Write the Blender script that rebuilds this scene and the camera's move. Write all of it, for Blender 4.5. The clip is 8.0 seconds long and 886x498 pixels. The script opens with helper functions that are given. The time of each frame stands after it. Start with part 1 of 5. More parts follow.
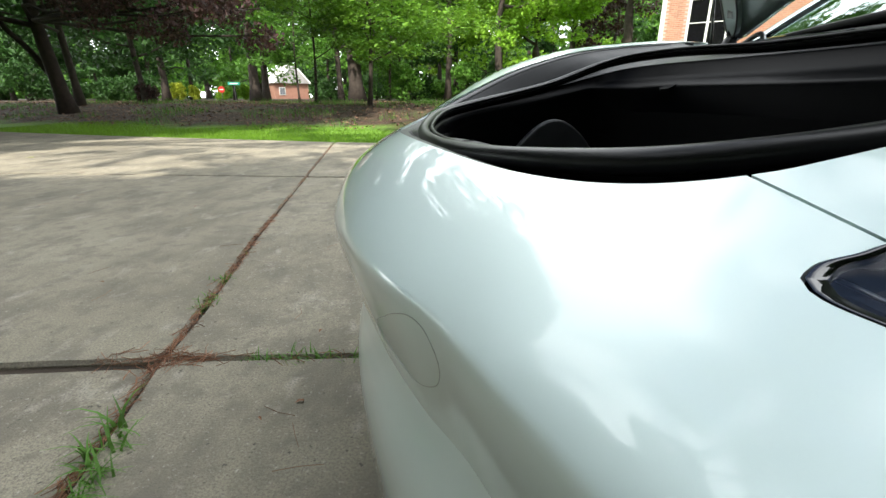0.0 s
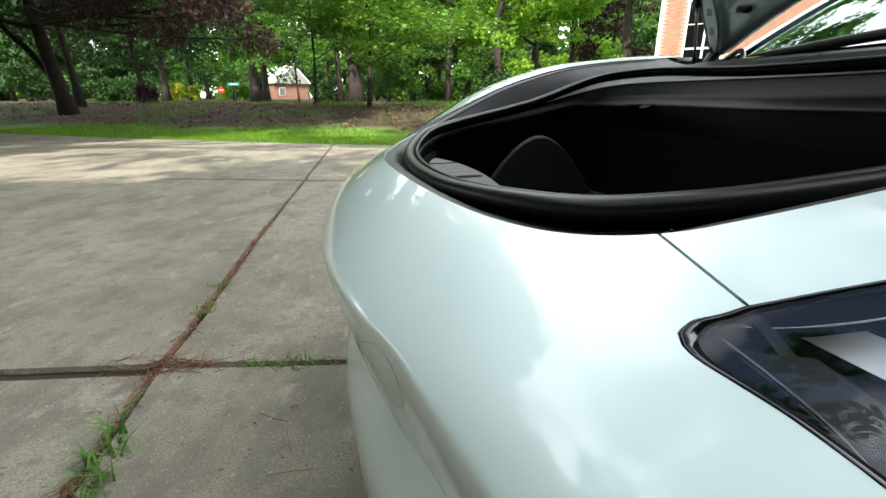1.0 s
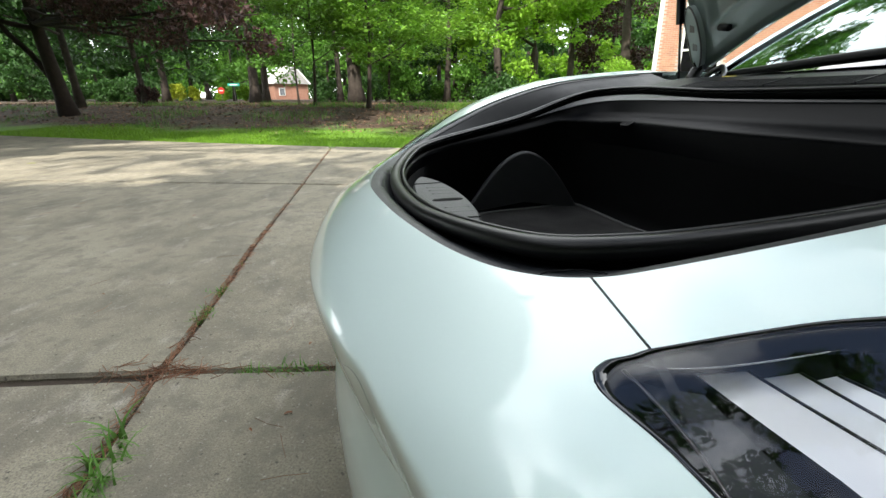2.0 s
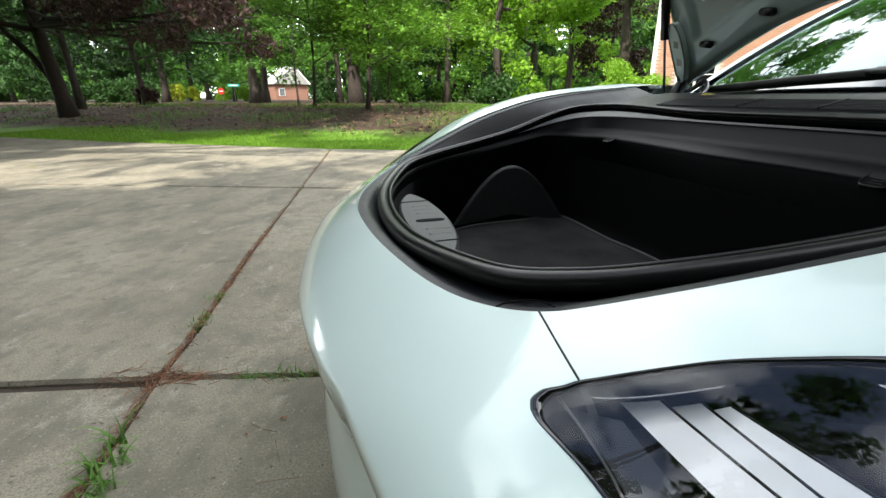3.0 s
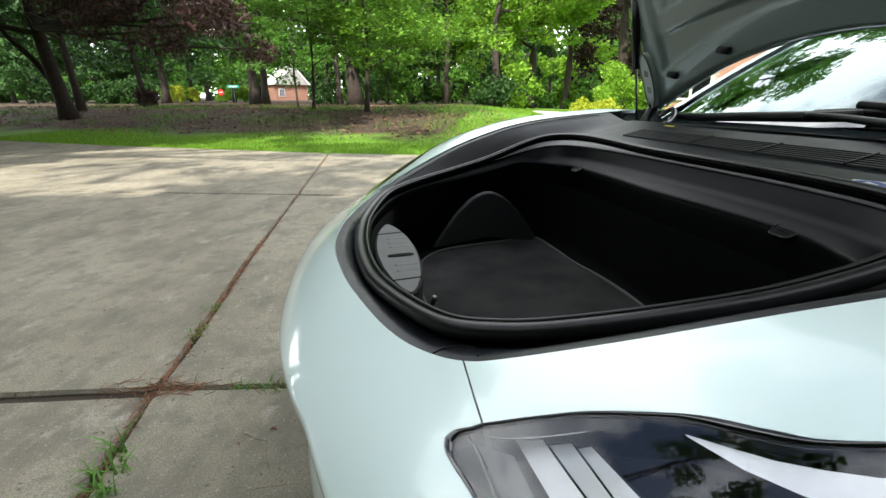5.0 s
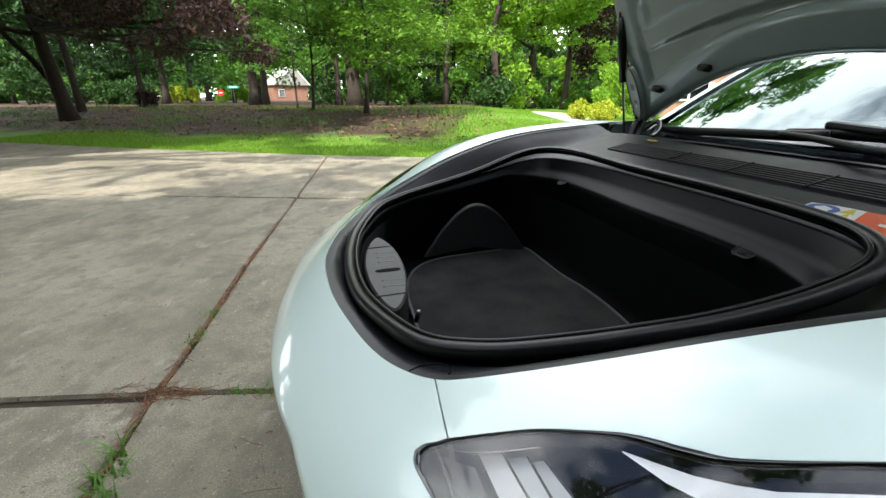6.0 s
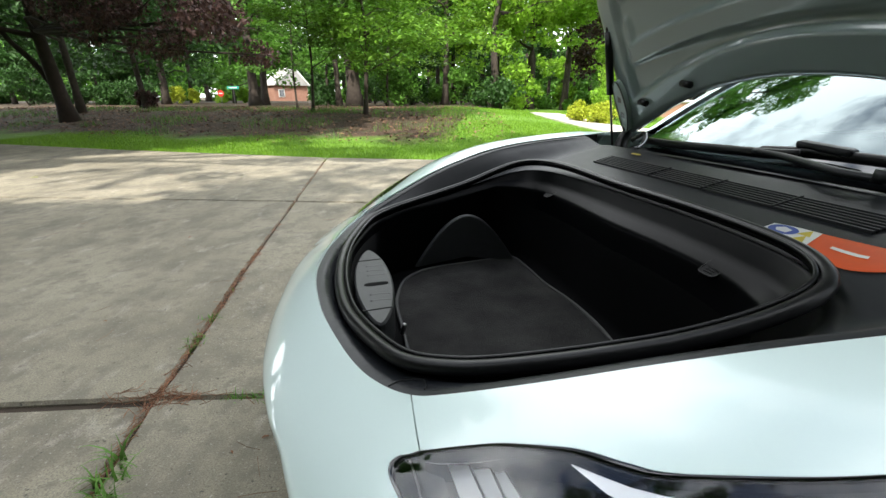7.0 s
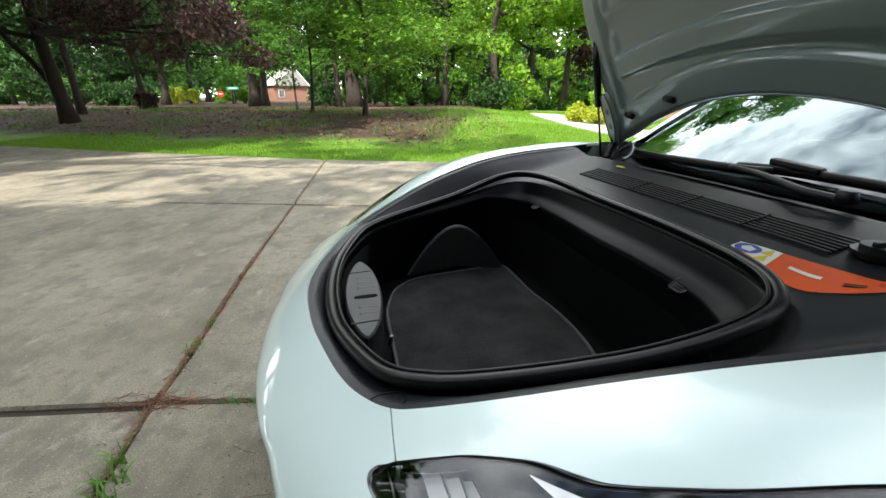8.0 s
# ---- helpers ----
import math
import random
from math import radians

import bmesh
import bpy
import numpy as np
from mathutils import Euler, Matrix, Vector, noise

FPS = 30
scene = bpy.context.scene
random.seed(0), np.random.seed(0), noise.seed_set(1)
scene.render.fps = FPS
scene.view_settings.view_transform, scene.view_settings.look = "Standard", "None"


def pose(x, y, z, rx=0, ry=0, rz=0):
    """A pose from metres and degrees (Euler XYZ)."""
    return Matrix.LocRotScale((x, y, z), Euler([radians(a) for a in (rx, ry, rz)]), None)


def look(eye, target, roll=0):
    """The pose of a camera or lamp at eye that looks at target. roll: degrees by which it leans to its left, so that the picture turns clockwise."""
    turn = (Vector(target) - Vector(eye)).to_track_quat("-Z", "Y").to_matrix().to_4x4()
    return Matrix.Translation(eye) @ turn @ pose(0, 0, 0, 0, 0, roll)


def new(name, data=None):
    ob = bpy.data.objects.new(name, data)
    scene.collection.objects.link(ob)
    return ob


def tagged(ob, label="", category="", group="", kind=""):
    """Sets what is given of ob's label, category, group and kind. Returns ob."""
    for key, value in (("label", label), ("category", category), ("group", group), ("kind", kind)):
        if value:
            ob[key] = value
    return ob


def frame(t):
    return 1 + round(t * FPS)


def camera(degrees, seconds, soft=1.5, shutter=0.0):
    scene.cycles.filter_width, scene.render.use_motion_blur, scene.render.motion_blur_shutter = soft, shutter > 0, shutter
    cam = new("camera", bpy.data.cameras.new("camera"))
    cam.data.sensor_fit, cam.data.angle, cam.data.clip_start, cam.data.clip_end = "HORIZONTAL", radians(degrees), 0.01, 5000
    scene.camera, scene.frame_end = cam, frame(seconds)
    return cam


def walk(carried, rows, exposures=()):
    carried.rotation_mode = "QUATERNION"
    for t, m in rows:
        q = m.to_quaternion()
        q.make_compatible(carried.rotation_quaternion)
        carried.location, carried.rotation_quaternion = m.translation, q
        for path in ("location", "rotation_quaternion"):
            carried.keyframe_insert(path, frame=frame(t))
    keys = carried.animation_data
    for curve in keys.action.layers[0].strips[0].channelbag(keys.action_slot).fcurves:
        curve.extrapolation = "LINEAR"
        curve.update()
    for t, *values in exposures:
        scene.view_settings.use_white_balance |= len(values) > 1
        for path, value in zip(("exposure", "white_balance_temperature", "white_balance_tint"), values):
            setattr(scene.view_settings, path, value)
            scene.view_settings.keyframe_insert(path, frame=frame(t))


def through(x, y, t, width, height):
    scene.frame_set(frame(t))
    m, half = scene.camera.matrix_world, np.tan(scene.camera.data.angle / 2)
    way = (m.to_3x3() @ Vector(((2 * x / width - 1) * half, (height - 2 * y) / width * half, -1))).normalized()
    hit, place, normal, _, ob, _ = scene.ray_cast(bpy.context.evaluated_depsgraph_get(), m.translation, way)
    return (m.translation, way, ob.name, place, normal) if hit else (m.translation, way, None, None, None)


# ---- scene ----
from mathutils import geometry

# ------------------------------------------------------------------ camera
cam = camera(88.85, 8.0)
TILT = -18.585
SPEED = Vector((0.03120, -0.03177, 0.04507))
PATH = [(t, pose(*(Vector((0, 0, 0.80)) + SPEED * t), 90 + TILT, 0, 0)) for t in [0.5 * i for i in range(17)]]
walk(cam, PATH)

# ------------------------------------------------------------------ light
SUN_EL, SUN_AZ = 50.0, 196.0      # degrees; azimuth counted clockwise from +y, where the light comes from
world = bpy.data.worlds.new("world")
scene.world = world
world.use_nodes = True
nt = world.node_tree
sky = nt.nodes.new("ShaderNodeTexSky")
sky.sky_type = "NISHITA"
sky.sun_disc = False
sky.sun_elevation = radians(SUN_EL)
sky.sun_rotation = radians(SUN_AZ)
sky.air_density, sky.dust_density, sky.ozone_density = 1.0, 2.0, 1.0
bg = nt.nodes["Background"]
bg.inputs[1].default_value = 0.15
# broken white cloud over the blue
co = nt.nodes.new("ShaderNodeTexCoord")
mp = nt.nodes.new("ShaderNodeMapping")
mp.inputs["Scale"].default_value = (1.0, 1.0, 1.6)
cl = nt.nodes.new("ShaderNodeTexNoise")
cl.inputs["Scale"].default_value, cl.inputs["Detail"].default_value, cl.inputs["Roughness"].default_value = 1.7, 9.0, 0.58
rp = nt.nodes.new("ShaderNodeValToRGB")
rp.color_ramp.elements[0].position, rp.color_ramp.elements[1].position = 0.39, 0.51
mx = nt.nodes.new("ShaderNodeMix")
mx.data_type = "RGBA"
mx.inputs["B"].default_value = (16.8, 17.4, 17.8, 1)
nt.links.new(co.outputs["Generated"], mp.inputs[0])
nt.links.new(mp.outputs[0], cl.inputs["Vector"])
# the cover thins out overhead
up_ = nt.nodes.new("ShaderNodeSeparateXYZ")
thin = nt.nodes.new("ShaderNodeMapRange")
thin.inputs[1].default_value, thin.inputs[2].default_value, thin.inputs[3].default_value, thin.inputs[4].default_value = 0.2, 1.0, 0.07, -0.045
total = nt.nodes.new("ShaderNodeMath")
nt.links.new(co.outputs["Generated"], up_.inputs[0])
nt.links.new(up_.outputs[2], thin.inputs[0])
nt.links.new(cl.outputs[0], total.inputs[0])
nt.links.new(thin.outputs[0], total.inputs[1])
nt.links.new(total.outputs[0], rp.inputs[0])
nt.links.new(rp.outputs[0], mx.inputs["Factor"])
nt.links.new(sky.outputs[0], mx.inputs["A"])
nt.links.new(mx.outputs["Result"], bg.inputs[0])
sun_data = bpy.data.lights.new("sun", "SUN")
sun_data.energy, sun_data.angle, sun_data.color = 5.0, radians(0.6), (1.0, 0.94, 0.84)
sun = new("sun", sun_data)
az, el = radians(SUN_AZ), radians(SUN_EL)
SUN_DIR = Vector((math.sin(az) * math.cos(el), math.cos(az) * math.cos(el), math.sin(el)))
sun.matrix_world = look(SUN_DIR * 60, (0, 0, 0))
scene.view_settings.exposure = 0.80


# ------------------------------------------------------------------ materials
def material(name, colour, rough=0.6, metal=0.0, second=None, scale=8.0, mix=0.5, bump=0.0, bump_scale=60.0,
             coat=0.0, spec=0.5, detail=6.0, object_space=True, per_island=0.0, per_object=0.0, rough_var=0.0):
    m = bpy.data.materials.new(name)
    m.use_nodes = True
    t = m.node_tree
    b = t.nodes["Principled BSDF"]
    b.inputs["Roughness"].default_value, b.inputs["Metallic"].default_value = rough, metal
    b.inputs["Specular IOR Level"].default_value = spec
    b.inputs["Coat Weight"].default_value = coat
    b.inputs["Coat Roughness"].default_value = 0.03
    b.inputs["Base Color"].default_value = (*colour, 1)
    co = t.nodes.new("ShaderNodeTexCoord").outputs["Object" if object_space else "Generated"]
    last = None
    if second:
        n = t.nodes.new("ShaderNodeTexNoise")
        n.inputs["Scale"].default_value, n.inputs["Detail"].default_value = scale, detail
        t.links.new(co, n.inputs["Vector"])
        r = t.nodes.new("ShaderNodeValToRGB")
        r.color_ramp.elements[0].position, r.color_ramp.elements[1].position = 0.5 - mix / 2, 0.5 + mix / 2
        r.color_ramp.elements[0].color, r.color_ramp.elements[1].color = (*colour, 1), (*second, 1)
        t.links.new(n.outputs[0], r.inputs[0])
        last = r.outputs[0]
        if rough_var:
            mr = t.nodes.new("ShaderNodeMapRange")
            mr.inputs[3].default_value, mr.inputs[4].default_value = rough - rough_var, rough + rough_var
            t.links.new(n.outputs[0], mr.inputs[0])
            t.links.new(mr.outputs[0], b.inputs["Roughness"])
    if per_island or per_object:
        hsv = t.nodes.new("ShaderNodeHueSaturation")
        src = t.nodes.new("ShaderNodeNewGeometry").outputs["Random Per Island"] if per_island else t.nodes.new("ShaderNodeObjectInfo").outputs["Random"]
        k = per_island or per_object
        mr = t.nodes.new("ShaderNodeMapRange")
        mr.inputs[3].default_value, mr.inputs[4].default_value = 1 - k, 1 + k
        t.links.new(src, mr.inputs[0])
        t.links.new(mr.outputs[0], hsv.inputs["Value"])
        if last:
            t.links.new(last, hsv.inputs["Color"])
        else:
            hsv.inputs["Color"].default_value = (*colour, 1)
        last = hsv.outputs[0]
    if last:
        t.links.new(last, b.inputs["Base Color"])
    if bump:
        n = t.nodes.new("ShaderNodeTexNoise")
        n.inputs["Scale"].default_value, n.inputs["Detail"].default_value = bump_scale, 5
        t.links.new(co, n.inputs["Vector"])
        bp = t.nodes.new("ShaderNodeBump")
        bp.inputs["Strength"].default_value, bp.inputs["Distance"].default_value = bump, 0.01
        t.links.new(n.outputs[0], bp.inputs["Height"])
        t.links.new(bp.outputs[0], b.inputs["Normal"])
    return m


def leaf_material(name, colour, k=0.35, through=0.35):
    m = material(name, colour, rough=0.5, per_island=k, spec=0.3)
    t = m.node_tree
    b = t.nodes["Principled BSDF"]
    tr = t.nodes.new("ShaderNodeBsdfTranslucent")
    link = b.inputs["Base Color"].links[0].from_socket
    t.links.new(link, tr.inputs[0])
    mx = t.nodes.new("ShaderNodeMixShader")
    mx.inputs[0].default_value = through
    t.links.new(b.outputs[0], mx.inputs[1])
    t.links.new(tr.outputs[0], mx.inputs[2])
    t.links.new(mx.outputs[0], t.nodes["Material Output"].inputs[0])
    return m


def glass_material(name, colour=(1, 1, 1), ior=1.5, sheen=(1, 1, 1)):
    """Thin clear sheet: seen through straight, with gloss that grows at flat angles."""
    m = bpy.data.materials.new(name)
    m.use_nodes = True
    t = m.node_tree
    t.nodes.remove(t.nodes["Principled BSDF"])
    clear = t.nodes.new("ShaderNodeBsdfTransparent")
    clear.inputs[0].default_value = (*colour, 1)
    gloss = t.nodes.new("ShaderNodeBsdfGlossy")
    gloss.inputs["Color"].default_value = (*sheen, 1)
    gloss.inputs["Roughness"].default_value = 0.015
    fres = t.nodes.new("ShaderNodeFresnel")
    fres.inputs[0].default_value = ior
    mx = t.nodes.new("ShaderNodeMixShader")
    t.links.new(fres.outputs[0], mx.inputs[0])
    t.links.new(clear.outputs[0], mx.inputs[1])
    t.links.new(gloss.outputs[0], mx.inputs[2])
    t.links.new(mx.outputs[0], t.nodes["Material Output"].inputs[0])
    return m


PAINT = material("pale_paint", (0.70, 0.84, 0.815), rough=0.38, metal=0.15, coat=1.0, second=(0.715, 0.85, 0.825), scale=3)
# darker copy of the body paint, with the bonnet underside's shade put in
PAINT_DARKENED = material("darkened_paint", (0.25, 0.312, 0.308), rough=0.28, coat=1.0, second=(0.27, 0.335, 0.33), scale=4)
HINGE_PAINT = material("hinge_paint", (0.48, 0.57, 0.56), rough=0.35, coat=0.6, second=(0.44, 0.52, 0.51), scale=14)
BLACK = material("black_plastic", (0.0085, 0.0098, 0.0122), rough=0.43, second=(0.0118, 0.0132, 0.0158), scale=25, bump=0.05, bump_scale=900, rough_var=0.05, spec=0.30)
# near-zero blacks: the tub's deep shade is put into these two colours
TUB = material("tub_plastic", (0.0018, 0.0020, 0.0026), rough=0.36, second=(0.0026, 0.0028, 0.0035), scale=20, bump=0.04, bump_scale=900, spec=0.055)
RECESS_BLACK = material("tub_lining", (0.0016, 0.0017, 0.0019), rough=0.75, second=(0.0024, 0.0025, 0.0028), scale=30, bump=0.1, bump_scale=700, spec=0.06)
RUBBER = material("seal_rubber", (0.0045, 0.0045, 0.005), rough=0.36, second=(0.0065, 0.0065, 0.007), scale=30, spec=0.3)
GLOSS = material("gloss_black", (0.006, 0.006, 0.007), rough=0.06, coat=1.0)
DASH = material("dashboard_leather", (0.10, 0.10, 0.12), rough=0.55, second=(0.13, 0.13, 0.15), scale=30, bump=0.2, bump_scale=400)
CARPET = material("carpet", (0.017, 0.0168, 0.017), rough=0.95, second=(0.070, 0.068, 0.066), scale=7, mix=0.5, bump=0.9, bump_scale=600, spec=0.2)
SOIL = material("soil", (0.025, 0.019, 0.013), rough=1, second=(0.06, 0.043, 0.029), scale=2, bump=0.6, bump_scale=30)
# darker copy of the bark: the plum trunk's shade put into it
BARK_SHADED = material("shaded_bark", (0.016, 0.010, 0.008), rough=0.95, second=(0.034, 0.022, 0.016), scale=6, bump=1.0, bump_scale=18)
BARK = material("bark", (0.028, 0.021, 0.016), rough=0.95, second=(0.062, 0.048, 0.038), scale=6, bump=1.0, bump_scale=18)
WHITE = material("white_trim", (0.75, 0.75, 0.72), rough=0.6, second=(0.7, 0.7, 0.68), scale=4)
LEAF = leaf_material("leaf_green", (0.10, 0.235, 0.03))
# lighter green: sunlight on the foliage is put into this colour
LEAF_SUNLIT = leaf_material("leaf_sunlit", (0.20, 0.37, 0.03), 0.4, 0.42)
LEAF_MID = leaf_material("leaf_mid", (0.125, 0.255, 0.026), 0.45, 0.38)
# dark leaf colours, with the shade on the left-hand trees put in
LEAF_SHADED = leaf_material("leaf_shaded", (0.034, 0.088, 0.018))
LEAF_RED = leaf_material("leaf_red", (0.058, 0.029, 0.026), 0.6, 0.25)
LENS = glass_material("clear_lens", ior=1.42)
GLASS = glass_material("windscreen_glass", (0.82, 0.9, 0.88), ior=2.4, sheen=(0.84, 0.98, 1.0))
# dimmer copy of the fin: tree reflections over it put into the colour
FIN_DIM = material("reflector_fin_dim", (0.84, 0.86, 0.86), rough=0.42, metal=0.7, second=(0.79, 0.81, 0.82), scale=8)
FIN = material("reflector_fin", (0.96, 0.96, 0.96), rough=0.42, metal=0.75, second=(0.94, 0.945, 0.95), scale=8)
CHROME = material("chrome", (0.6, 0.6, 0.6), rough=0.12, metal=1.0)
CHROME_DARK = material("dark_metal", (0.16, 0.16, 0.16), rough=0.35, metal=0.9, second=(0.22, 0.22, 0.22), scale=40)
COVER_LIGHT = material("light_grey_plastic", (0.014, 0.0158, 0.0168), rough=0.5, second=(0.018, 0.0200, 0.0212), scale=30, bump=0.1, bump_scale=800)
COVER = material("grey_plastic", (0.030, 0.032, 0.034), rough=0.5, second=(0.038, 0.040, 0.042), scale=30, bump=0.1, bump_scale=800)
LAMP_BLACK = material("lamp_black", (0.004, 0.004, 0.0045), rough=0.6, second=(0.006, 0.006, 0.0065), scale=9, spec=0.12)
LAMP_GREY = material("lamp_grey", (0.022, 0.024, 0.027), rough=0.22, second=(0.028, 0.030, 0.033), scale=6)
ORANGE = material("orange_sticker", (0.72, 0.10, 0.015), rough=0.4, second=(0.66, 0.085, 0.012), scale=20)
STICKER_WHITE = material("sticker_white", (0.75, 0.76, 0.72), rough=0.4, second=(0.68, 0.69, 0.66), scale=30)
BLUE = material("sticker_blue", (0.03, 0.07, 0.32), rough=0.4, second=(0.05, 0.09, 0.36), scale=30)
YELLOW = material("sticker_yellow", (0.62, 0.50, 0.04), rough=0.45, second=(0.55, 0.44, 0.04), scale=30)
RED = material("sticker_red", (0.5, 0.03, 0.02), rough=0.4)
BINDING = material("mat_binding", (0.05, 0.05, 0.05), rough=0.8, second=(0.07, 0.07, 0.07), scale=200)
NEEDLE = material("pine_needle", (0.21, 0.098, 0.052), rough=0.8, per_island=0.5)
GRASS = leaf_material("weed_grass", (0.10, 0.22, 0.035), 0.3, 0.3)
LAWN_BLADE = leaf_material("lawn_blade", (0.165, 0.315, 0.022), 0.35, 0.4)
LEAF_YELLOW = leaf_material("leaf_yellow", (0.40, 0.46, 0.04))
LITTER = material("leaf_litter", (0.15, 0.085, 0.05), rough=0.9, per_island=0.7)
ASPHALT = material("asphalt", (0.11, 0.11, 0.11), rough=0.9, second=(0.15, 0.15, 0.145), scale=0.8, bump=0.3)
PATH_CONCRETE = material("path_concrete", (0.42, 0.39, 0.35), rough=0.9, second=(0.5, 0.47, 0.42), scale=1.5, bump=0.2)
SIGN_GREEN = material("sign_green", (0.02, 0.30, 0.22), rough=0.5, second=(0.03, 0.33, 0.24), scale=3)
TAN = material("tan_brick_wall", (0.27, 0.13, 0.09), rough=0.9, second=(0.33, 0.18, 0.13), scale=2)
ROOF = material("roof_shingle", (0.30, 0.29, 0.28), rough=0.9, second=(0.40, 0.39, 0.37), scale=6, bump=0.5, bump_scale=20)
MORTAR = material("mortar", (0.42, 0.38, 0.34), rough=0.95, second=(0.36, 0.33, 0.3), scale=12, bump=0.3)
BRICK = material("brick", (0.38, 0.17, 0.11), rough=0.9, second=(0.46, 0.25, 0.17), scale=5, per_object=0.2, bump=0.3, bump_scale=80)


def mask_node(t, co, axis_scale, scale, lo, hi, detail=6, off=0.0):
    mp = t.nodes.new("ShaderNodeMapping")
    mp.inputs["Scale"].default_value = axis_scale
    mp.inputs["Location"].default_value = (off, off * 0.7, 0)
    n = t.nodes.new("ShaderNodeTexNoise")
    n.inputs["Scale"].default_value, n.inputs["Detail"].default_value, n.inputs["Roughness"].default_value = scale, detail, 0.62
    r = t.nodes.new("ShaderNodeMapRange")
    r.inputs[1].default_value, r.inputs[2].default_value = lo, hi
    t.links.new(co, mp.inputs[0])
    t.links.new(mp.outputs[0], n.inputs["Vector"])
    t.links.new(n.outputs[0], r.inputs[0])
    return r.outputs[0]


def blend(t, fac, a, b):
    m = t.nodes.new("ShaderNodeMix")
    m.data_type = "RGBA"
    t.links.new(fac, m.inputs["Factor"])
    for sock, v in (("A", a), ("B", b)):
        if isinstance(v, tuple):
            m.inputs[sock].default_value = (*v, 1)
        else:
            t.links.new(v, m.inputs[sock])
    return m.outputs["Result"]


def concrete_material():
    """Old brushed concrete: broad brown stains, dark mildew blotches, pale scuffs and fine sand."""
    m = bpy.data.materials.new("old_concrete")
    m.use_nodes = True
    t = m.node_tree
    b = t.nodes["Principled BSDF"]
    co = t.nodes.new("ShaderNodeTexCoord").outputs["Object"]
    c = blend(t, mask_node(t, co, (1.2, 0.8, 1), 0.9, 0.35, 0.68), (0.228, 0.206, 0.150), (0.355, 0.322, 0.244))
    c = blend(t, mask_node(t, co, (1.3, 0.8, 1), 2.6, 0.46, 0.70, 9, 3.0), c, (0.128, 0.118, 0.094))
    c = blend(t, mask_node(t, co, (1.3, 0.7, 1), 5.0, 0.57, 0.72, 9, 9.0), c, (0.42, 0.385, 0.32))
    c = blend(t, mask_node(t, co, (1, 1, 1), 150.0, 0.42, 0.72, 3, 5.0), c, (0.155, 0.142, 0.115))
    c = blend(t, mask_node(t, co, (1, 1, 1), 11.0, 0.50, 0.70, 7, 12.0), c, (0.175, 0.158, 0.126))
    c = blend(t, mask_node(t, co, (1, 1, 1), 70.0, 0.60, 0.75, 4, 2.0), c, (0.42, 0.39, 0.33))
    c = blend(t, mask_node(t, co, (1, 1, 1), 45.0, 0.66, 0.74, 2, 1.0), c, (0.10, 0.09, 0.075))
    t.links.new(c, b.inputs["Base Color"])
    b.inputs["Roughness"].default_value = 0.88
    b.inputs["Specular IOR Level"].default_value = 0.25
    bp = t.nodes.new("ShaderNodeBump")
    bp.inputs["Strength"].default_value, bp.inputs["Distance"].default_value = 0.5, 0.004
    t.links.new(mask_node(t, co, (1, 1, 1), 220.0, 0.3, 0.7, 4), bp.inputs["Height"])
    t.links.new(bp.outputs[0], b.inputs["Normal"])
    return m


def ground_material():
    """Lawn near the drive and to the right, brown leaf mould under the trees."""
    m = bpy.data.materials.new("lawn_and_leaf_mould")
    m.use_nodes = True
    t = m.node_tree
    b = t.nodes["Principled BSDF"]
    co = t.nodes.new("ShaderNodeTexCoord").outputs["Object"]
    lawn = blend(t, mask_node(t, co, (1, 1, 1), 2.0, 0.3, 0.7), (0.095, 0.205, 0.014), (0.15, 0.30, 0.022))
    # the shade on the bank is partly put into this darkened brown
    mould = blend(t, mask_node(t, co, (1, 1, 1), 1.6, 0.3, 0.7), (0.026, 0.015, 0.008), (0.085, 0.050, 0.027))
    mould = blend(t, mask_node(t, co, (1, 1, 1), 0.5, 0.52, 0.7, 5, 4.0), mould, (0.06, 0.09, 0.025))
    sep = t.nodes.new("ShaderNodeSeparateXYZ")
    t.links.new(co, sep.inputs[0])
    def mth(op, a, b_):
        n = t.nodes.new("ShaderNodeMath")
        n.operation = op
        for i, v in enumerate((a, b_)):
            if isinstance(v, (int, float)):
                n.inputs[i].default_value = v
            else:
                t.links.new(v, n.inputs[i])
        return n.outputs[0]
    # distance past a slanting line that runs along the lawn's back edge
    line = mth("ADD", sep.outputs[1], mth("MULTIPLY", sep.outputs[0], 0.24))
    line = mth("ADD", line, mth("MULTIPLY", mask_node(t, co, (1, 1, 1), 0.6, 0.2, 0.8, 4), 2.4))
    right = mth("MULTIPLY", mth("MAXIMUM", mth("ADD", sep.outputs[0], -0.3), 0.0), 7.0)
    r = t.nodes.new("ShaderNodeMapRange")
    r.inputs[1].default_value, r.inputs[2].default_value = 12.3, 13.6
    t.links.new(mth("SUBTRACT", line, right), r.inputs[0])
    t.links.new(blend(t, r.outputs[0], lawn, mould), b.inputs["Base Color"])
    b.inputs["Roughness"].default_value = 0.95
    bp = t.nodes.new("ShaderNodeBump")
    bp.inputs["Strength"].default_value, bp.inputs["Distance"].default_value = 0.8, 0.05
    t.links.new(mask_node(t, co, (1, 1, 1), 14.0, 0.3, 0.7, 5), bp.inputs["Height"])
    t.links.new(bp.outputs[0], b.inputs["Normal"])
    return m


CONCRETE = concrete_material()
GROUND = ground_material()


# ------------------------------------------------------------------ builders
def part(name, bm, mat, parent=None, label="", smooth=False):
    me = bpy.data.meshes.new(name)
    bm.to_mesh(me)
    bm.free()
    if smooth:
        me.polygons.foreach_set("use_smooth", [True] * len(me.polygons))
    me.materials.append(mat)
    ob = new(name, me)
    if parent:
        ob.parent = parent
    if label:
        tagged(ob, label)
    return ob


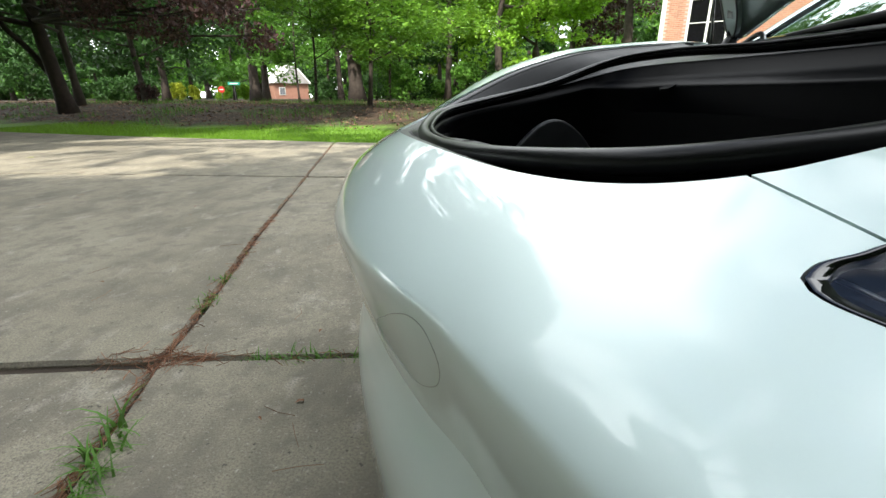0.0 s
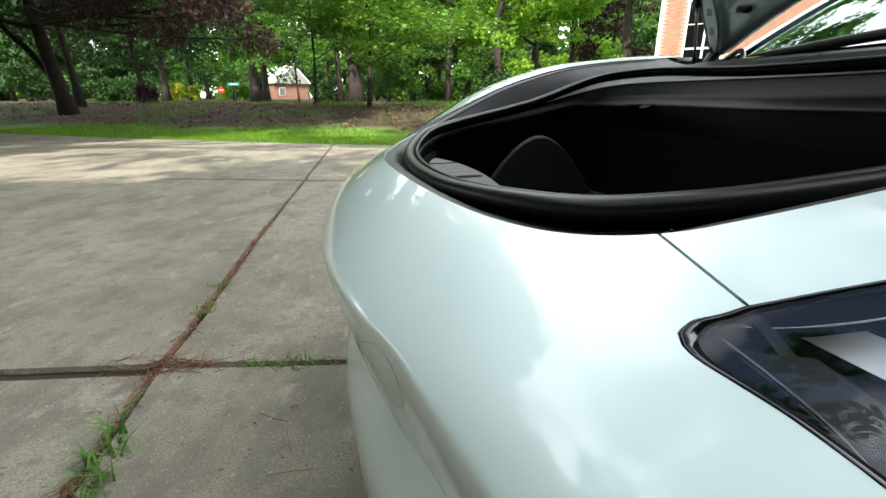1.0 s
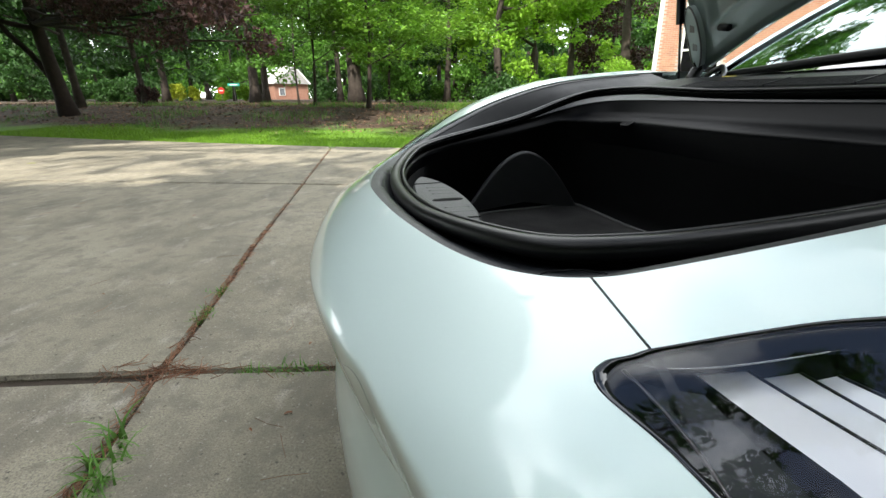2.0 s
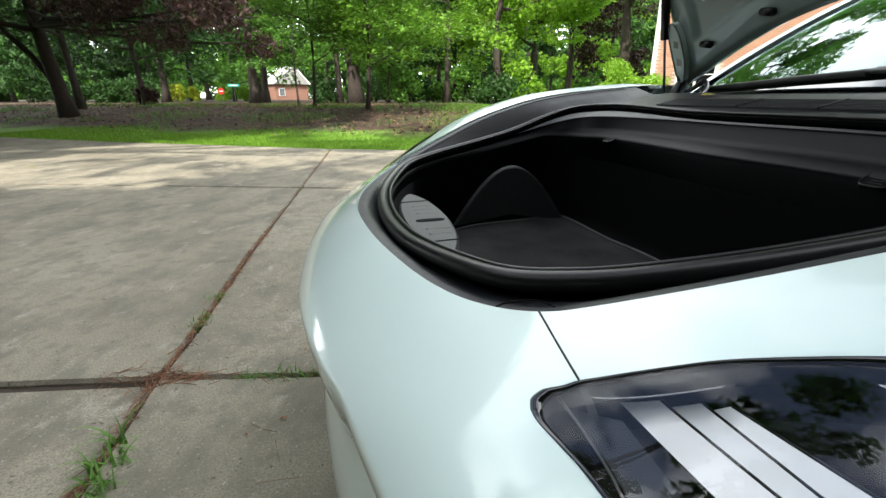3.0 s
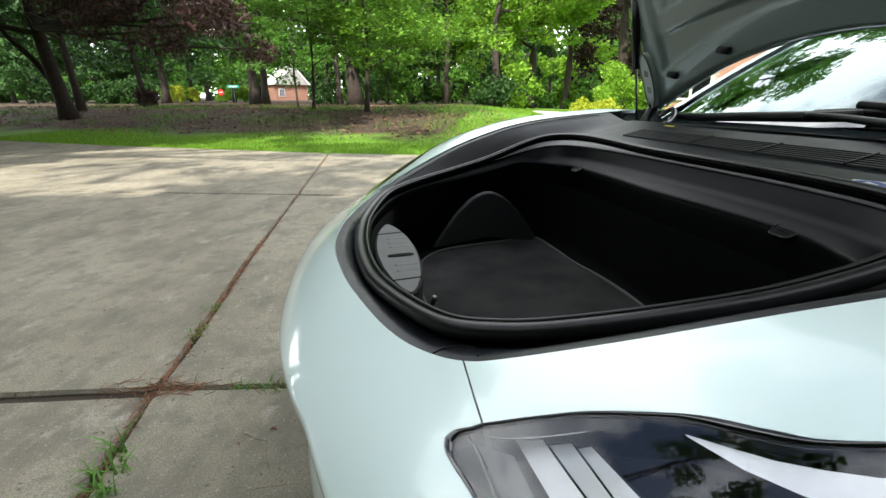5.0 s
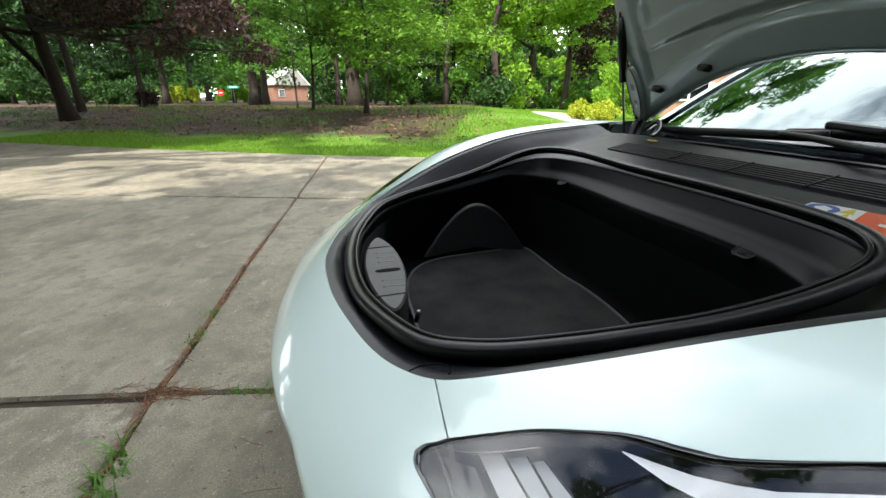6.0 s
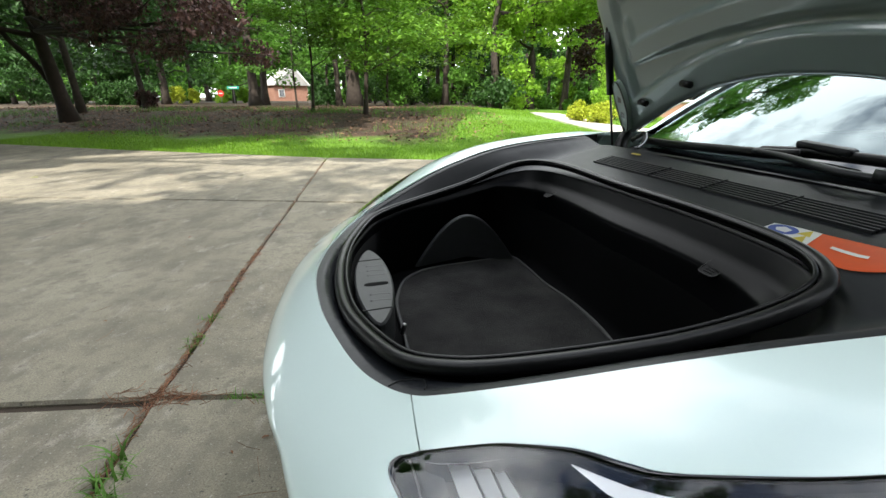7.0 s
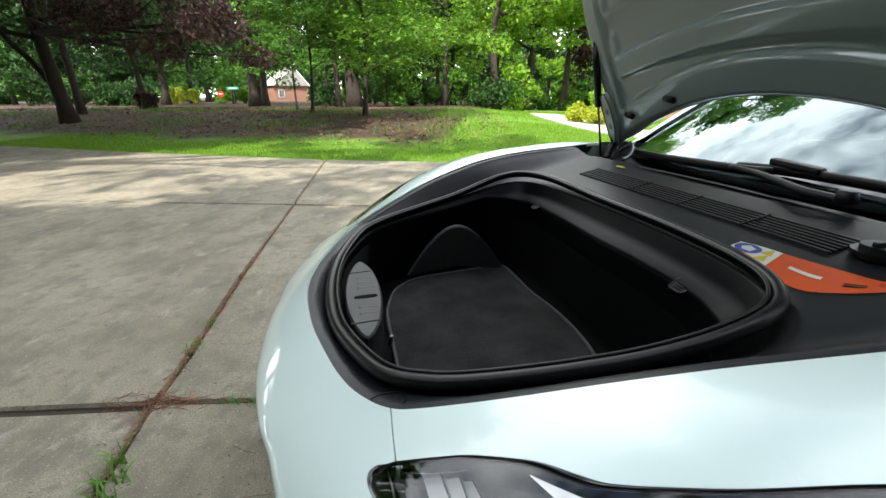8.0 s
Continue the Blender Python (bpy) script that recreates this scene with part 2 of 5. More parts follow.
def raw(name, verts, faces, mat, parent=None, label="", smooth=False):
    me = bpy.data.meshes.new(name)
    me.from_pydata([tuple(v) for v in verts], [], faces)
    if smooth:
        me.polygons.foreach_set("use_smooth", [True] * len(me.polygons))
    me.materials.append(mat)
    ob = new(name, me)
    if parent:
        ob.parent = parent
    if label:
        tagged(ob, label)
    return ob


def thing(name, m, label, category, group="", kind=""):
    ob = new(name)
    ob.matrix_basis = m
    return tagged(ob, label, category, group, kind)


def add_box(bm, c, size, bevel=0.0, rot=None):
    m = Matrix.Translation(c) @ (rot or Matrix()) @ Matrix.Diagonal((*size, 1))
    r = bmesh.ops.create_cube(bm, size=1, matrix=m)
    if bevel:
        es = list({e for v in r["verts"] for e in v.link_edges})
        bmesh.ops.bevel(bm, geom=es, offset=bevel, segments=2, affect="EDGES", profile=0.5)
    return bm


def box(c, size, bevel=0.0, rot=None):
    return add_box(bmesh.new(), c, size, bevel, rot)


def smooth_curve(pts, n, closed=False):
    """n points along a Catmull-Rom curve through pts (3D tuples), evenly by length."""
    p = np.array(pts, float)
    k = len(p)
    out = []
    for i in range(k if closed else k - 1):
        if closed:
            a, b, c, d = p[(i - 1) % k], p[i], p[(i + 1) % k], p[(i + 2) % k]
        else:
            a, b, c, d = p[max(i - 1, 0)], p[i], p[i + 1], p[min(i + 2, k - 1)]
        for t in np.linspace(0, 1, 24, endpoint=False):
            out.append(0.5 * (2 * b + (c - a) * t + (2 * a - 5 * b + 4 * c - d) * t * t + (3 * b - a - 3 * c + d) * t ** 3))
    out.append(p[0] if closed else p[-1])
    out = np.array(out)
    s = np.r_[0, np.cumsum(np.linalg.norm(np.diff(out, axis=0), axis=1))]
    q = np.linspace(0, s[-1], n + 1 if closed else n)
    res = np.stack([np.interp(q, s, out[:, j]) for j in range(out.shape[1])], 1)
    return res[:-1] if closed else res


def tube(path, radius, closed=False, sides=10, flat=1.0):
    """A swept round (or flattened) section along a path; radius may be a number or one per point."""
    p = np.array(path, float)
    n = len(p)
    rad = np.full(n, radius) if np.isscalar(radius) else np.array(radius, float)
    verts, faces = [], []
    for i in range(n):
        t = p[(i + 1) % n] - p[i - 1] if closed else p[min(i + 1, n - 1)] - p[max(i - 1, 0)]
        t = Vector(t).normalized()
        side = t.cross(Vector((0, 0, 1)))
        if side.length < 1e-3:
            side = t.cross(Vector((0, 1, 0)))
        side.normalize()
        upv = side.cross(t)
        for j in range(sides):
            a = 2 * math.pi * j / sides
            verts.append(Vector(p[i]) + side * (math.cos(a) * rad[i]) + upv * (math.sin(a) * rad[i] * flat))
    for i in range(n if closed else n - 1):
        k = (i + 1) % n
        for j in range(sides):
            l = (j + 1) % sides
            faces.append((i * sides + j, i * sides + l, k * sides + l, k * sides + j))
    if not closed:
        faces.append(tuple(range(sides))[::-1])
        faces.append(tuple((n - 1) * sides + j for j in range(sides)))
    return verts, faces


def loft(rows, closed=False):
    """Quads between rows of equal length."""
    n = len(rows[0])
    verts = [tuple(v) for r in rows for v in r]
    faces = []
    for i in range(len(rows) - 1):
        for j in range(n if closed else n - 1):
            k = (j + 1) % n
            faces.append((i * n + j, i * n + k, (i + 1) * n + k, (i + 1) * n + j))
    return verts, faces


# ------------------------------------------------------------------ car skin
# Car space: u to the rear, v to the car's right, w up; stations along the edge of the black frunk trim, from the nose's middle to the windscreen.
# each row: u, v, w of the edge, plan angle of the outward way, reach, fall, height of the widest place; the two fenders differ a little
NEAR = [
    (-0.142, 0.000, 0.748, 180, 0.116, 0.540, 0.561),
    (-0.126, -0.164, 0.745, 190, 0.119, 0.540, 0.600),
    (-0.092, -0.291, 0.738, 203, 0.131, 0.520, 0.627),
    (-0.062, -0.378, 0.739, 211, 0.137, 0.480, 0.626),
    (-0.032, -0.436, 0.745, 231, 0.181, 0.400, 0.605),
    (0.001, -0.482, 0.757, 254, 0.282, 0.310, 0.595),
    (0.040, -0.510, 0.772, 261.5, 0.357, 0.250, 0.592),
    (0.137, -0.560, 0.809, 264, 0.383, 0.150, 0.592),
    (0.253, -0.614, 0.853, 266.5, 0.358, 0.040, 0.605),
    (0.356, -0.659, 0.887, 268, 0.318, -0.040, 0.605),
    (0.475, -0.711, 0.922, 270, 0.265, -0.100, 0.605),
    (0.623, -0.753, 0.948, 270, 0.218, -0.120, 0.605),
    (0.837, -0.770, 0.968, 270, 0.190, -0.120, 0.605),
    (1.020, -0.800, 0.978, 270, 0.175, -0.120, 0.605),
]
FAR = [
    (-0.142, 0.000, 0.748, 180, 0.116, 0.540, 0.561),
    (-0.126, -0.164, 0.745, 190, 0.119, 0.540, 0.600),
    (-0.100, -0.291, 0.741, 203, 0.131, 0.520, 0.627),
    (-0.074, -0.382, 0.742, 211, 0.137, 0.480, 0.626),
    (-0.046, -0.443, 0.747, 231, 0.218, 0.420, 0.605),
    (-0.012, -0.490, 0.758, 254, 0.309, 0.254, 0.595),
    (0.027, -0.519, 0.776, 261.5, 0.376, 0.148, 0.592),
    (0.125, -0.567, 0.818, 264, 0.398, 0.003, 0.592),
    (0.243, -0.616, 0.866, 266.5, 0.371, -0.136, 0.605),
    (0.353, -0.654, 0.900, 268, 0.331, -0.245, 0.605),
    (0.485, -0.697, 0.931, 270, 0.279, -0.339, 0.605),
    (0.648, -0.730, 0.953, 270, 0.235, -0.395, 0.605),
    (0.878, -0.739, 0.972, 270, 0.210, -0.424, 0.605),
    (1.020, -0.775, 0.978, 270, 0.175, -0.120, 0.605),
]
NEAR, FAR = np.array(NEAR), np.array(FAR)


def station(a):
    """Edge point, outward way, reach, fall and height of the widest place at a (0 the nose, 13 the windscreen; below 0 the other side)."""
    table = NEAR if a >= 0 else FAR
    x = min(abs(a), 13.0)
    i = min(int(x), 12)
    t = x - i
    p0 = table[i - 1] if i else table[1] * [1, -1, 1, -1, 1, 1, 1] + [0, 0, 0, 360, 0, 0, 0]
    p1, p2, p3 = table[i], table[i + 1], table[min(i + 2, 13)]
    q = 0.5 * (2 * p1 + (p2 - p0) * t + (2 * p0 - 5 * p1 + 4 * p2 - p3) * t * t + (3 * p1 - p0 - 3 * p2 + p3) * t ** 3)
    u, v, w, ang, reach, fall, widest = q
    ca, sa = math.cos(radians(ang)), math.sin(radians(ang))
    if a < 0:
        v, sa = -v, -sa
    return u, v, w, ca, sa, reach, fall, widest


def skin(a, s, out=0.0):
    """Point of the painted skin: s from 0 at the trim, 1 at the widest place, 1.5 where it tucks under. out: metres off the skin."""
    u, v, w, ca, sa, reach, fall, widest = station(a)
    side = min(max((abs(a) - 5.0) / 3.0, 0.0), 1.0)
    side = side * side * (3 - 2 * side)
    end = w - fall * reach
    fold = lambda th, e: (reach * math.sin(th), w - fall * reach * math.sin(th) - (end - widest) * (1 - max(math.cos(th), 0.0) ** e))
    # the nose folds under along a soft crease; the flank rolls over smoothly
    d, z = fold(min(s, 0.78) * math.pi / 2, 0.61)
    if s > 0.78:
        k = (s - 0.78) / 0.72
        d -= 0.05 * (math.sqrt(k * k + 0.05) - 0.2236)
        z -= 0.15 * k
    d2, z2 = fold(min(s, 1.0) * math.pi / 2, 0.85)
    if s > 1:
        k = (s - 1) * 2
        d2 -= 0.02 * k * k
        z2 -= 0.40 * k
    d, z = d + (d2 - d) * side, z + (z2 - z) * side
    p = Vector((u + ca * d, v + sa * d, z))
    if out:
        e = 0.02
        n = (skin(a + e, s) - skin(a - e, s)).cross(skin(a, min(s + e, 1.5)) - skin(a, max(s - e, 0.0)))
        n.normalize()
        if n.dot(Vector((ca, sa, 0.6))) < 0:
            n = -n
        p += n * out
    return p


def skin_patch(name, outline, mat, parent, holes=(), da=0.12, ds=0.03, out=0.0, label="", lip=0.0):
    """A piece of the skin: outline and holes are loops in (a, s). lip: a turned-in edge of that depth."""
    outline = [Vector(p) for p in outline]
    loops = [outline] + [[Vector(p) for p in h] for h in holes]
    pts, edges, k = [], [], 0
    for lp in loops:
        dense = []
        for i, p in enumerate(lp):
            q = lp[(i + 1) % len(lp)]
            n = max(1, int(max(abs(q.x - p.x) / da, abs(q.y - p.y) / ds)))
            dense += [p.lerp(q, j / n) for j in range(n)]
        edges += [(k + i, k + (i + 1) % len(dense)) for i in range(len(dense))]
        pts += dense
        k = len(pts)

    def inside(p, lp):
        c = False
        for i in range(len(lp)):
            a, b = lp[i], lp[i - 1]
            if (a.y > p.y) != (b.y > p.y) and p.x < (b.x - a.x) * (p.y - a.y) / (b.y - a.y) + a.x:
                c = not c
        return c

    lo = [min(p[i] for p in outline) for i in (0, 1)]
    hi = [max(p[i] for p in outline) for i in (0, 1)]
    x = lo[0] + da / 2
    while x < hi[0]:
        y = lo[1] + ds / 2
        while y < hi[1]:
            p = Vector((x, y))
            if inside(p, outline) and not any(inside(p, h) for h in loops[1:]):
                pts.append(p)
            y += ds
        x += da
    vs, _, fs, *_ = geometry.delaunay_2d_cdt(pts, edges, [], 0, 1e-6)
    faces = []
    for f in fs:
        c = (vs[f[0]] + vs[f[1]] + vs[f[2]]) / 3
        if inside(c, outline) and not any(inside(c, h) for h in loops[1:]):
            faces.append(tuple(f))
    bm = bmesh.new()
    bv = [bm.verts.new(skin(p.x, p.y, out)) for p in vs]
    for f in faces:
        try:
            bm.faces.new([bv[i] for i in f])
        except ValueError:
            pass
    for v in [v for v in bm.verts if not v.link_faces]:
        bm.verts.remove(v)
    bmesh.ops.recalc_face_normals(bm, faces=bm.faces)
    up = sum((f.normal * f.calc_area() for f in bm.faces if f.calc_center_median().z > 0.68), Vector())
    if up.z < 0:
        bmesh.ops.reverse_faces(bm, faces=bm.faces)
    if lip:
        bm.normal_update()
        rim_edges = [e for e in bm.edges if e.is_boundary]
        nm = {v: v.normal.copy() for e in rim_edges for v in e.verts}
        r = bmesh.ops.extrude_edge_only(bm, edges=rim_edges)
        made = [g for g in r["geom"] if isinstance(g, bmesh.types.BMVert)]
        for v in made:
            near = min((e.other_vert(v) for e in v.link_edges if e.other_vert(v) in nm), key=lambda q: (q.co - v.co).length)
            v.co -= nm[near] * lip
        sharp = [e for e in rim_edges]
        for e in sharp:
            e.smooth = False
    return part(name, bm, mat, parent, label, smooth=True)


def mirrored(loop):
    return [(-a, s) for a, s in loop]


CAR_AT = pose(0.0766, 0.7340, 0, 0, 0, 12)
car = thing("car", CAR_AT, "pale white electric sports car with open front bonnet on concrete driveway", "car")
SEAM = 5.0
HEAD = [(4.812, 0.229), (4.808, 0.212), (4.860, 0.195), (4.955, 0.177), (5.137, 0.161), (5.406, 0.141), (5.838, 0.126), (6.224, 0.119), (6.557, 0.120), (6.951, 0.137), (7.146, 0.153),
        (7.348, 0.183), (7.572, 0.211), (8.225, 0.252), (9.084, 0.290), (9.761, 0.336), (9.848, 0.385), (8.58, 0.493), (7.232, 0.554), (6.301, 0.534), (5.771, 0.444), (5.470, 0.351), (5.217, 0.299),
        (5.01, 0.268), (4.865, 0.246)]
HEAD = [tuple(p) for p in smooth_curve(HEAD, 380, closed=True)]


def grown(loop, k):
    """A loop in (a, s) made larger or smaller round its middle line, by about k of its own width."""
    n = len(loop)
    out = []
    for i in range(n):
        (x0, y0), (x1, y1) = loop[i - 1], loop[(i + 1) % n]
        tx, ty = (x1 - x0) * 0.05, (y1 - y0)
        m = math.hypot(tx, ty) or 1
        out.append((loop[i][0] + ty / m * k / 0.05, loop[i][1] - tx / m * k))
    return out


area = sum(HEAD[i - 1][0] * HEAD[i][1] - HEAD[i][0] * HEAD[i - 1][1] for i in range(len(HEAD)))
OUT = 1 if area > 0 else -1
# painted panels; the seam runs from the trim to the lamp and on below it
for sign in (1, -1):
    turn_ = (lambda l: l) if sign > 0 else mirrored
    hole = turn_(grown(HEAD, 0.0008 * OUT))
    skin_patch("fender", turn_([(SEAM + 0.024, 0.0), (13, 0.0), (13, 1.5), (7.6, 1.5), (7.4, 1.2), (6.6, 1.05), (SEAM + 0.454, 0.95), (SEAM + 0.454, 0.155)]), PAINT, car, [hole], lip=0.012)
skin_patch("front_bumper", [(-SEAM + 0.024, 0), (SEAM - 0.024, 0), (SEAM + 0.406, 0.155), (SEAM + 0.406, 0.94), (SEAM + 1.6, 1.07), (7.2, 1.25), (7.2, 1.5), (-7.2, 1.5), (-7.2, 1.25), (-SEAM - 1.6, 1.07), (-SEAM - 0.406, 0.94), (-SEAM - 0.406, 0.155)],
           PAINT, car, [[p for p in grown(HEAD, 0.0008 * OUT)], mirrored(grown(HEAD, 0.0008 * OUT))], lip=0.012)
rows = []
for a in np.linspace(-7.2, 7.2, 90):
    u, v, w, ca, sa, reach, fall, _ = station(a)
    p = skin(a, 1.5)
    edge_ = min(max((abs(a) - 4.5) / 2.0, 0), 1)
    r = [p]
    # the underside runs out again in a hollow to the lower lip
    for o, z in ((0.001, p.z - 0.012), (0.005, p.z - 0.034), (0.012, p.z - 0.062), (0.017, p.z - 0.095), (0.018, p.z - 0.135), (0.013, 0.25), (-0.01, 0.17), (-0.05, 0.13)):
        r.append(Vector((p.x + ca * o * (1 - 0.6 * edge_), p.y + sa * o * (1 - 0.6 * edge_), z)))
    rows.append(r)
raw("lower_bumper", *loft(rows), PAINT, car, smooth=True)
loop_ = smooth_curve([(1.45, 1.20, 0), (1.95, 0.975, 0), (2.28, 0.878, 0), (2.53, 0.845, 0), (2.74, 0.87, 0), (2.84, 0.98, 0), (2.6, 1.15, 0), (2.05, 1.28, 0)], 60, closed=True)
raw("towing_cover_joint", *tube([skin(a, s_, 0.0) for a, s_, _ in loop_], 0.0005, closed=True, sides=6), PAINT_DARKENED, car, smooth=True)
for sign in (1, -1):
    rows = [[skin(sign * (SEAM + 0.43 * min(s / 0.155, 1) + 0.06 * k), s, -0.005) for k in (-1, 0, 1)] for s in np.linspace(0, 0.2, 8)]
    raw("seam_gap", *loft(rows), RUBBER, car)


def step01(x):
    x = min(max(x, 0.0), 1.0)
    return x * x * (3 - 2 * x)


def rim_height(u, v):
    return 0.745 + 0.125 * (u + 0.1) + 0.05 * v * v + 0.1 * max(u + 0.1, 0) ** 2


# ------------------------------------------------------------------ headlights
GUIDE_A, GUIDE_UP, GUIDE_LOW = (7.0, 7.08, 7.2, 7.35, 7.6, 8.2, 9.3), (0.157, 0.169, 0.190, 0.215, 0.245, 0.285, 0.335), (0.160, 0.192, 0.224, 0.260, 0.310, 0.38, 0.42)


def headlight(sign):
    f = (lambda l: l) if sign > 0 else mirrored
    h = part("headlight", bmesh.new(), LAMP_BLACK, car, "clear headlight with pale reflector fins in black housing")
    bm = bmesh.new()
    edge = HEAD
    n = len(edge)
    rings = []
    for k, dep in ((1.0, -0.003), (1.0, -0.03), (0.90, -0.052), (0.5, -0.06), (0.02, -0.06)):
        cx, cy = 6.6, 0.33
        rings.append([bm.verts.new(skin(sign * (cx + (a - cx) * k), cy + (s - cy) * k, dep)) for a, s in edge])
    for r0, r1 in zip(rings, rings[1:]):
        for i in range(n):
            bm.faces.new((r0[i - 1], r0[i], r1[i], r1[i - 1]))
    bm.to_mesh(h.data)
    bm.free()
    # black border under the lens
    bm = bmesh.new()
    r0 = [bm.verts.new(skin(sign * a, s, 0.0006)) for a, s in edge]
    r1 = [bm.verts.new(skin(sign * a, s, 0.0006)) for a, s in grown(HEAD, -0.0040 * OUT)]
    r2 = [bm.verts.new(skin(sign * a, s, -0.004)) for a, s in grown(HEAD, -0.0044 * OUT)]
    for x, y in ((r0, r1), (r1, r2)):
        for i in range(n):
            bm.faces.new((x[i - 1], x[i], y[i], y[i - 1]))
    part("bezel", bm, GLOSS, h, smooth=True)
    outer_, inner_ = [], []
    rim_ = grown(HEAD, -0.0006 * OUT)
    mid = [(min(max(a, 5.6), 8.6), 0.30 + 0.02 * (min(max(a, 5.6), 8.6) - 5.6)) for a, s in rim_]
    for k in (0.0, 0.06, 0.14, 0.25, 0.4, 0.6, 0.8, 0.93, 0.985):
        loop = [(a + (ma - a) * k, s + (ms - s) * k) for (a, s), (ma, ms) in zip(rim_, mid)]
        outer_.append([skin(sign * a, s, 0.0) for a, s in loop])
        inner_.append([skin(sign * a, s, -0.003) for a, s in loop])
    v1, f1 = loft(outer_, True)
    v2, f2 = loft(inner_, True)
    p0, p1, p2 = [Vector(v1[i]) for i in f1[0][:3]]
    u, v, w, ca, sa, reach, fall, _ = station(sign * 6.0)
    if (p1 - p0).cross(p2 - p0).dot(Vector((ca, sa, 0.6))) < 0:
        f1 = [q[::-1] for q in f1]
        f2 = [q[::-1] for q in f2]
    lens = raw("lens", v1 + v2, f1 + [tuple(len(v1) + i for i in q) for q in f2], LENS, h, "clear plastic lens", smooth=True)
    lens.visible_shadow = False
    # reflector fins: three pale strips that run down and out, each with a dark edge
    def run(a0, slope, bend, s0):
        return lambda s: a0 + slope * (min(s, 0.27) - s0) - bend * (min(s, 0.27) - s0) ** 2 + 1.4 * max(s - 0.27, 0.0)
    lines = [run(5.80, 2.9, 4.0, 0.135), run(6.13, 1.95, 0.3, 0.137), run(6.34, 1.45, 0.0, 0.14), run(6.455, 1.9, 0.0, 0.14)]
    for k in range(3):
        rows = []
        for s in np.linspace(0.134 + 0.006 * k, 0.50, 18):
            a0, a1 = lines[k](s), lines[k + 1](s) - 0.012
            rows.append([skin(sign * (a0 + (a1 - a0) * j), s, min(-0.026 + 0.11 * (s - 0.134), -0.008) - 0.002 * k - 0.003 * (1 - j)) for j in (0, 0.25, 0.5, 0.75, 1.0)] + [skin(sign * a1, s, -0.034)])
        raw("reflector_fin", *loft(rows), FIN if k == 0 else FIN_DIM, h, smooth=False)
        raw("fin_edge", *tube([r[4] for r in rows], 0.0010, sides=6), RUBBER, h, smooth=True)
        raw("fin_rim", *tube([Vector(r[4]) + (Vector(r[4]) - Vector(r[3])) * 0.10 for r in rows], 0.0005, sides=6), CHROME, h, smooth=True)
    # grey side lamp panel with its pale frame line
    left_, right_ = run(5.08, 5.2, 13.0, 0.168), run(5.66, 2.8, 3.5, 0.14)
    rows = [[skin(sign * (left_(s) + (right_(s) - left_(s)) * j), s, -0.024) for j in (0, 0.5, 1)] for s in np.linspace(0.168, 0.44, 12)]
    raw("side_lamp_panel", *loft(rows), LAMP_GREY, h, smooth=True)
    raw("inner_frame", *tube([skin(sign * (left_(s) - 0.05), s, -0.014) for s in np.linspace(0.165, 0.42, 16)], 0.0011, sides=6), CHROME_DARK, h, smooth=True)
    raw("top_line", *tube([skin(sign * a, 0.160 - 0.014 * (a - 5.05), -0.010) for a in np.linspace(5.05, 6.5, 16)], 0.0006, sides=6), CHROME, h, smooth=True)
    # white light guide that widens towards the rear
    rows = []
    for t in np.linspace(0, 1, 16):
        a_ = 7.0 + 2.3 * t
        up_ = float(np.interp(a_, GUIDE_A, GUIDE_UP))
        low_ = float(np.interp(a_, GUIDE_A, GUIDE_LOW))
        rows.append([skin(sign * a_, up_ + (low_ - up_) * j, -0.013) for j in (0, 0.33, 0.66, 1)])
    raw("light_guide", *loft(rows), FIN, h, smooth=True)
    for q in range(2):
        c = skin(sign * (7.0 + 0.8 * q), 0.42, -0.045)
        bm = bmesh.new()
        bmesh.ops.create_uvsphere(bm, u_segments=16, v_segments=10, radius=0.035, matrix=Matrix.Translation(c))
        part("projector", bm, CHROME, h, smooth=True)


headlight(1)
headlight(-1)

# ------------------------------------------------------------------ frunk
RIM_HALF = [(-0.092, 0.0), (-0.088, 0.1), (-0.074, 0.20), (-0.040, 0.310), (0.0, 0.395), (0.058, 0.444), (0.121, 0.474), (0.23, 0.508), (0.368, 0.543),
            (0.450, 0.557), (0.515, 0.553), (0.560, 0.525), (0.595, 0.465), (0.617, 0.37), (0.634, 0.2), (0.638, 0.0)]
rim = RIM_HALF + [(u, -v) for u, v in RIM_HALF[-2:0:-1]]
rim = smooth_curve([(u, v, rim_height(u, v)) for u, v in rim], 240, closed=True)


def inset(loop, d, dz=0.0):
    """A closed loop moved inwards by d in plan."""
    p = np.array(loop)
    t = np.roll(p, -1, 0) - np.roll(p, 1, 0)
    n = np.stack([-t[:, 1], t[:, 0]], 1)
    n /= np.linalg.norm(n, axis=1)[:, None]
    c = p[:, :2].mean(0)
    if ((p[:, :2] - c) * n).sum() > 0:
        n = -n
    q = p.copy()
    q[:, :2] += n * d
    q[:, 2] += dz
    return q


def seal_path(d, dz):
    p = inset(rim, d, dz)
    for q in p:
        q[2] += 0.018 * step01((q[0] - 0.30) / 0.26) + 0.010 * step01((q[1] - 0.1) / 0.3)
    return p


seal = raw("seal", *tube(seal_path(0.0012, -0.0130), 0.0115, closed=True, sides=18), RUBBER, car, "black rubber lid seal", smooth=True)
raw("seal_lip", *tube(seal_path(0.0165, -0.0065), 0.0036, closed=True, sides=8), RUBBER, seal, smooth=True)
raw("seal_web", *tube(seal_path(0.011, -0.016), 0.005, closed=True, sides=8), RECESS_BLACK, seal, smooth=True)
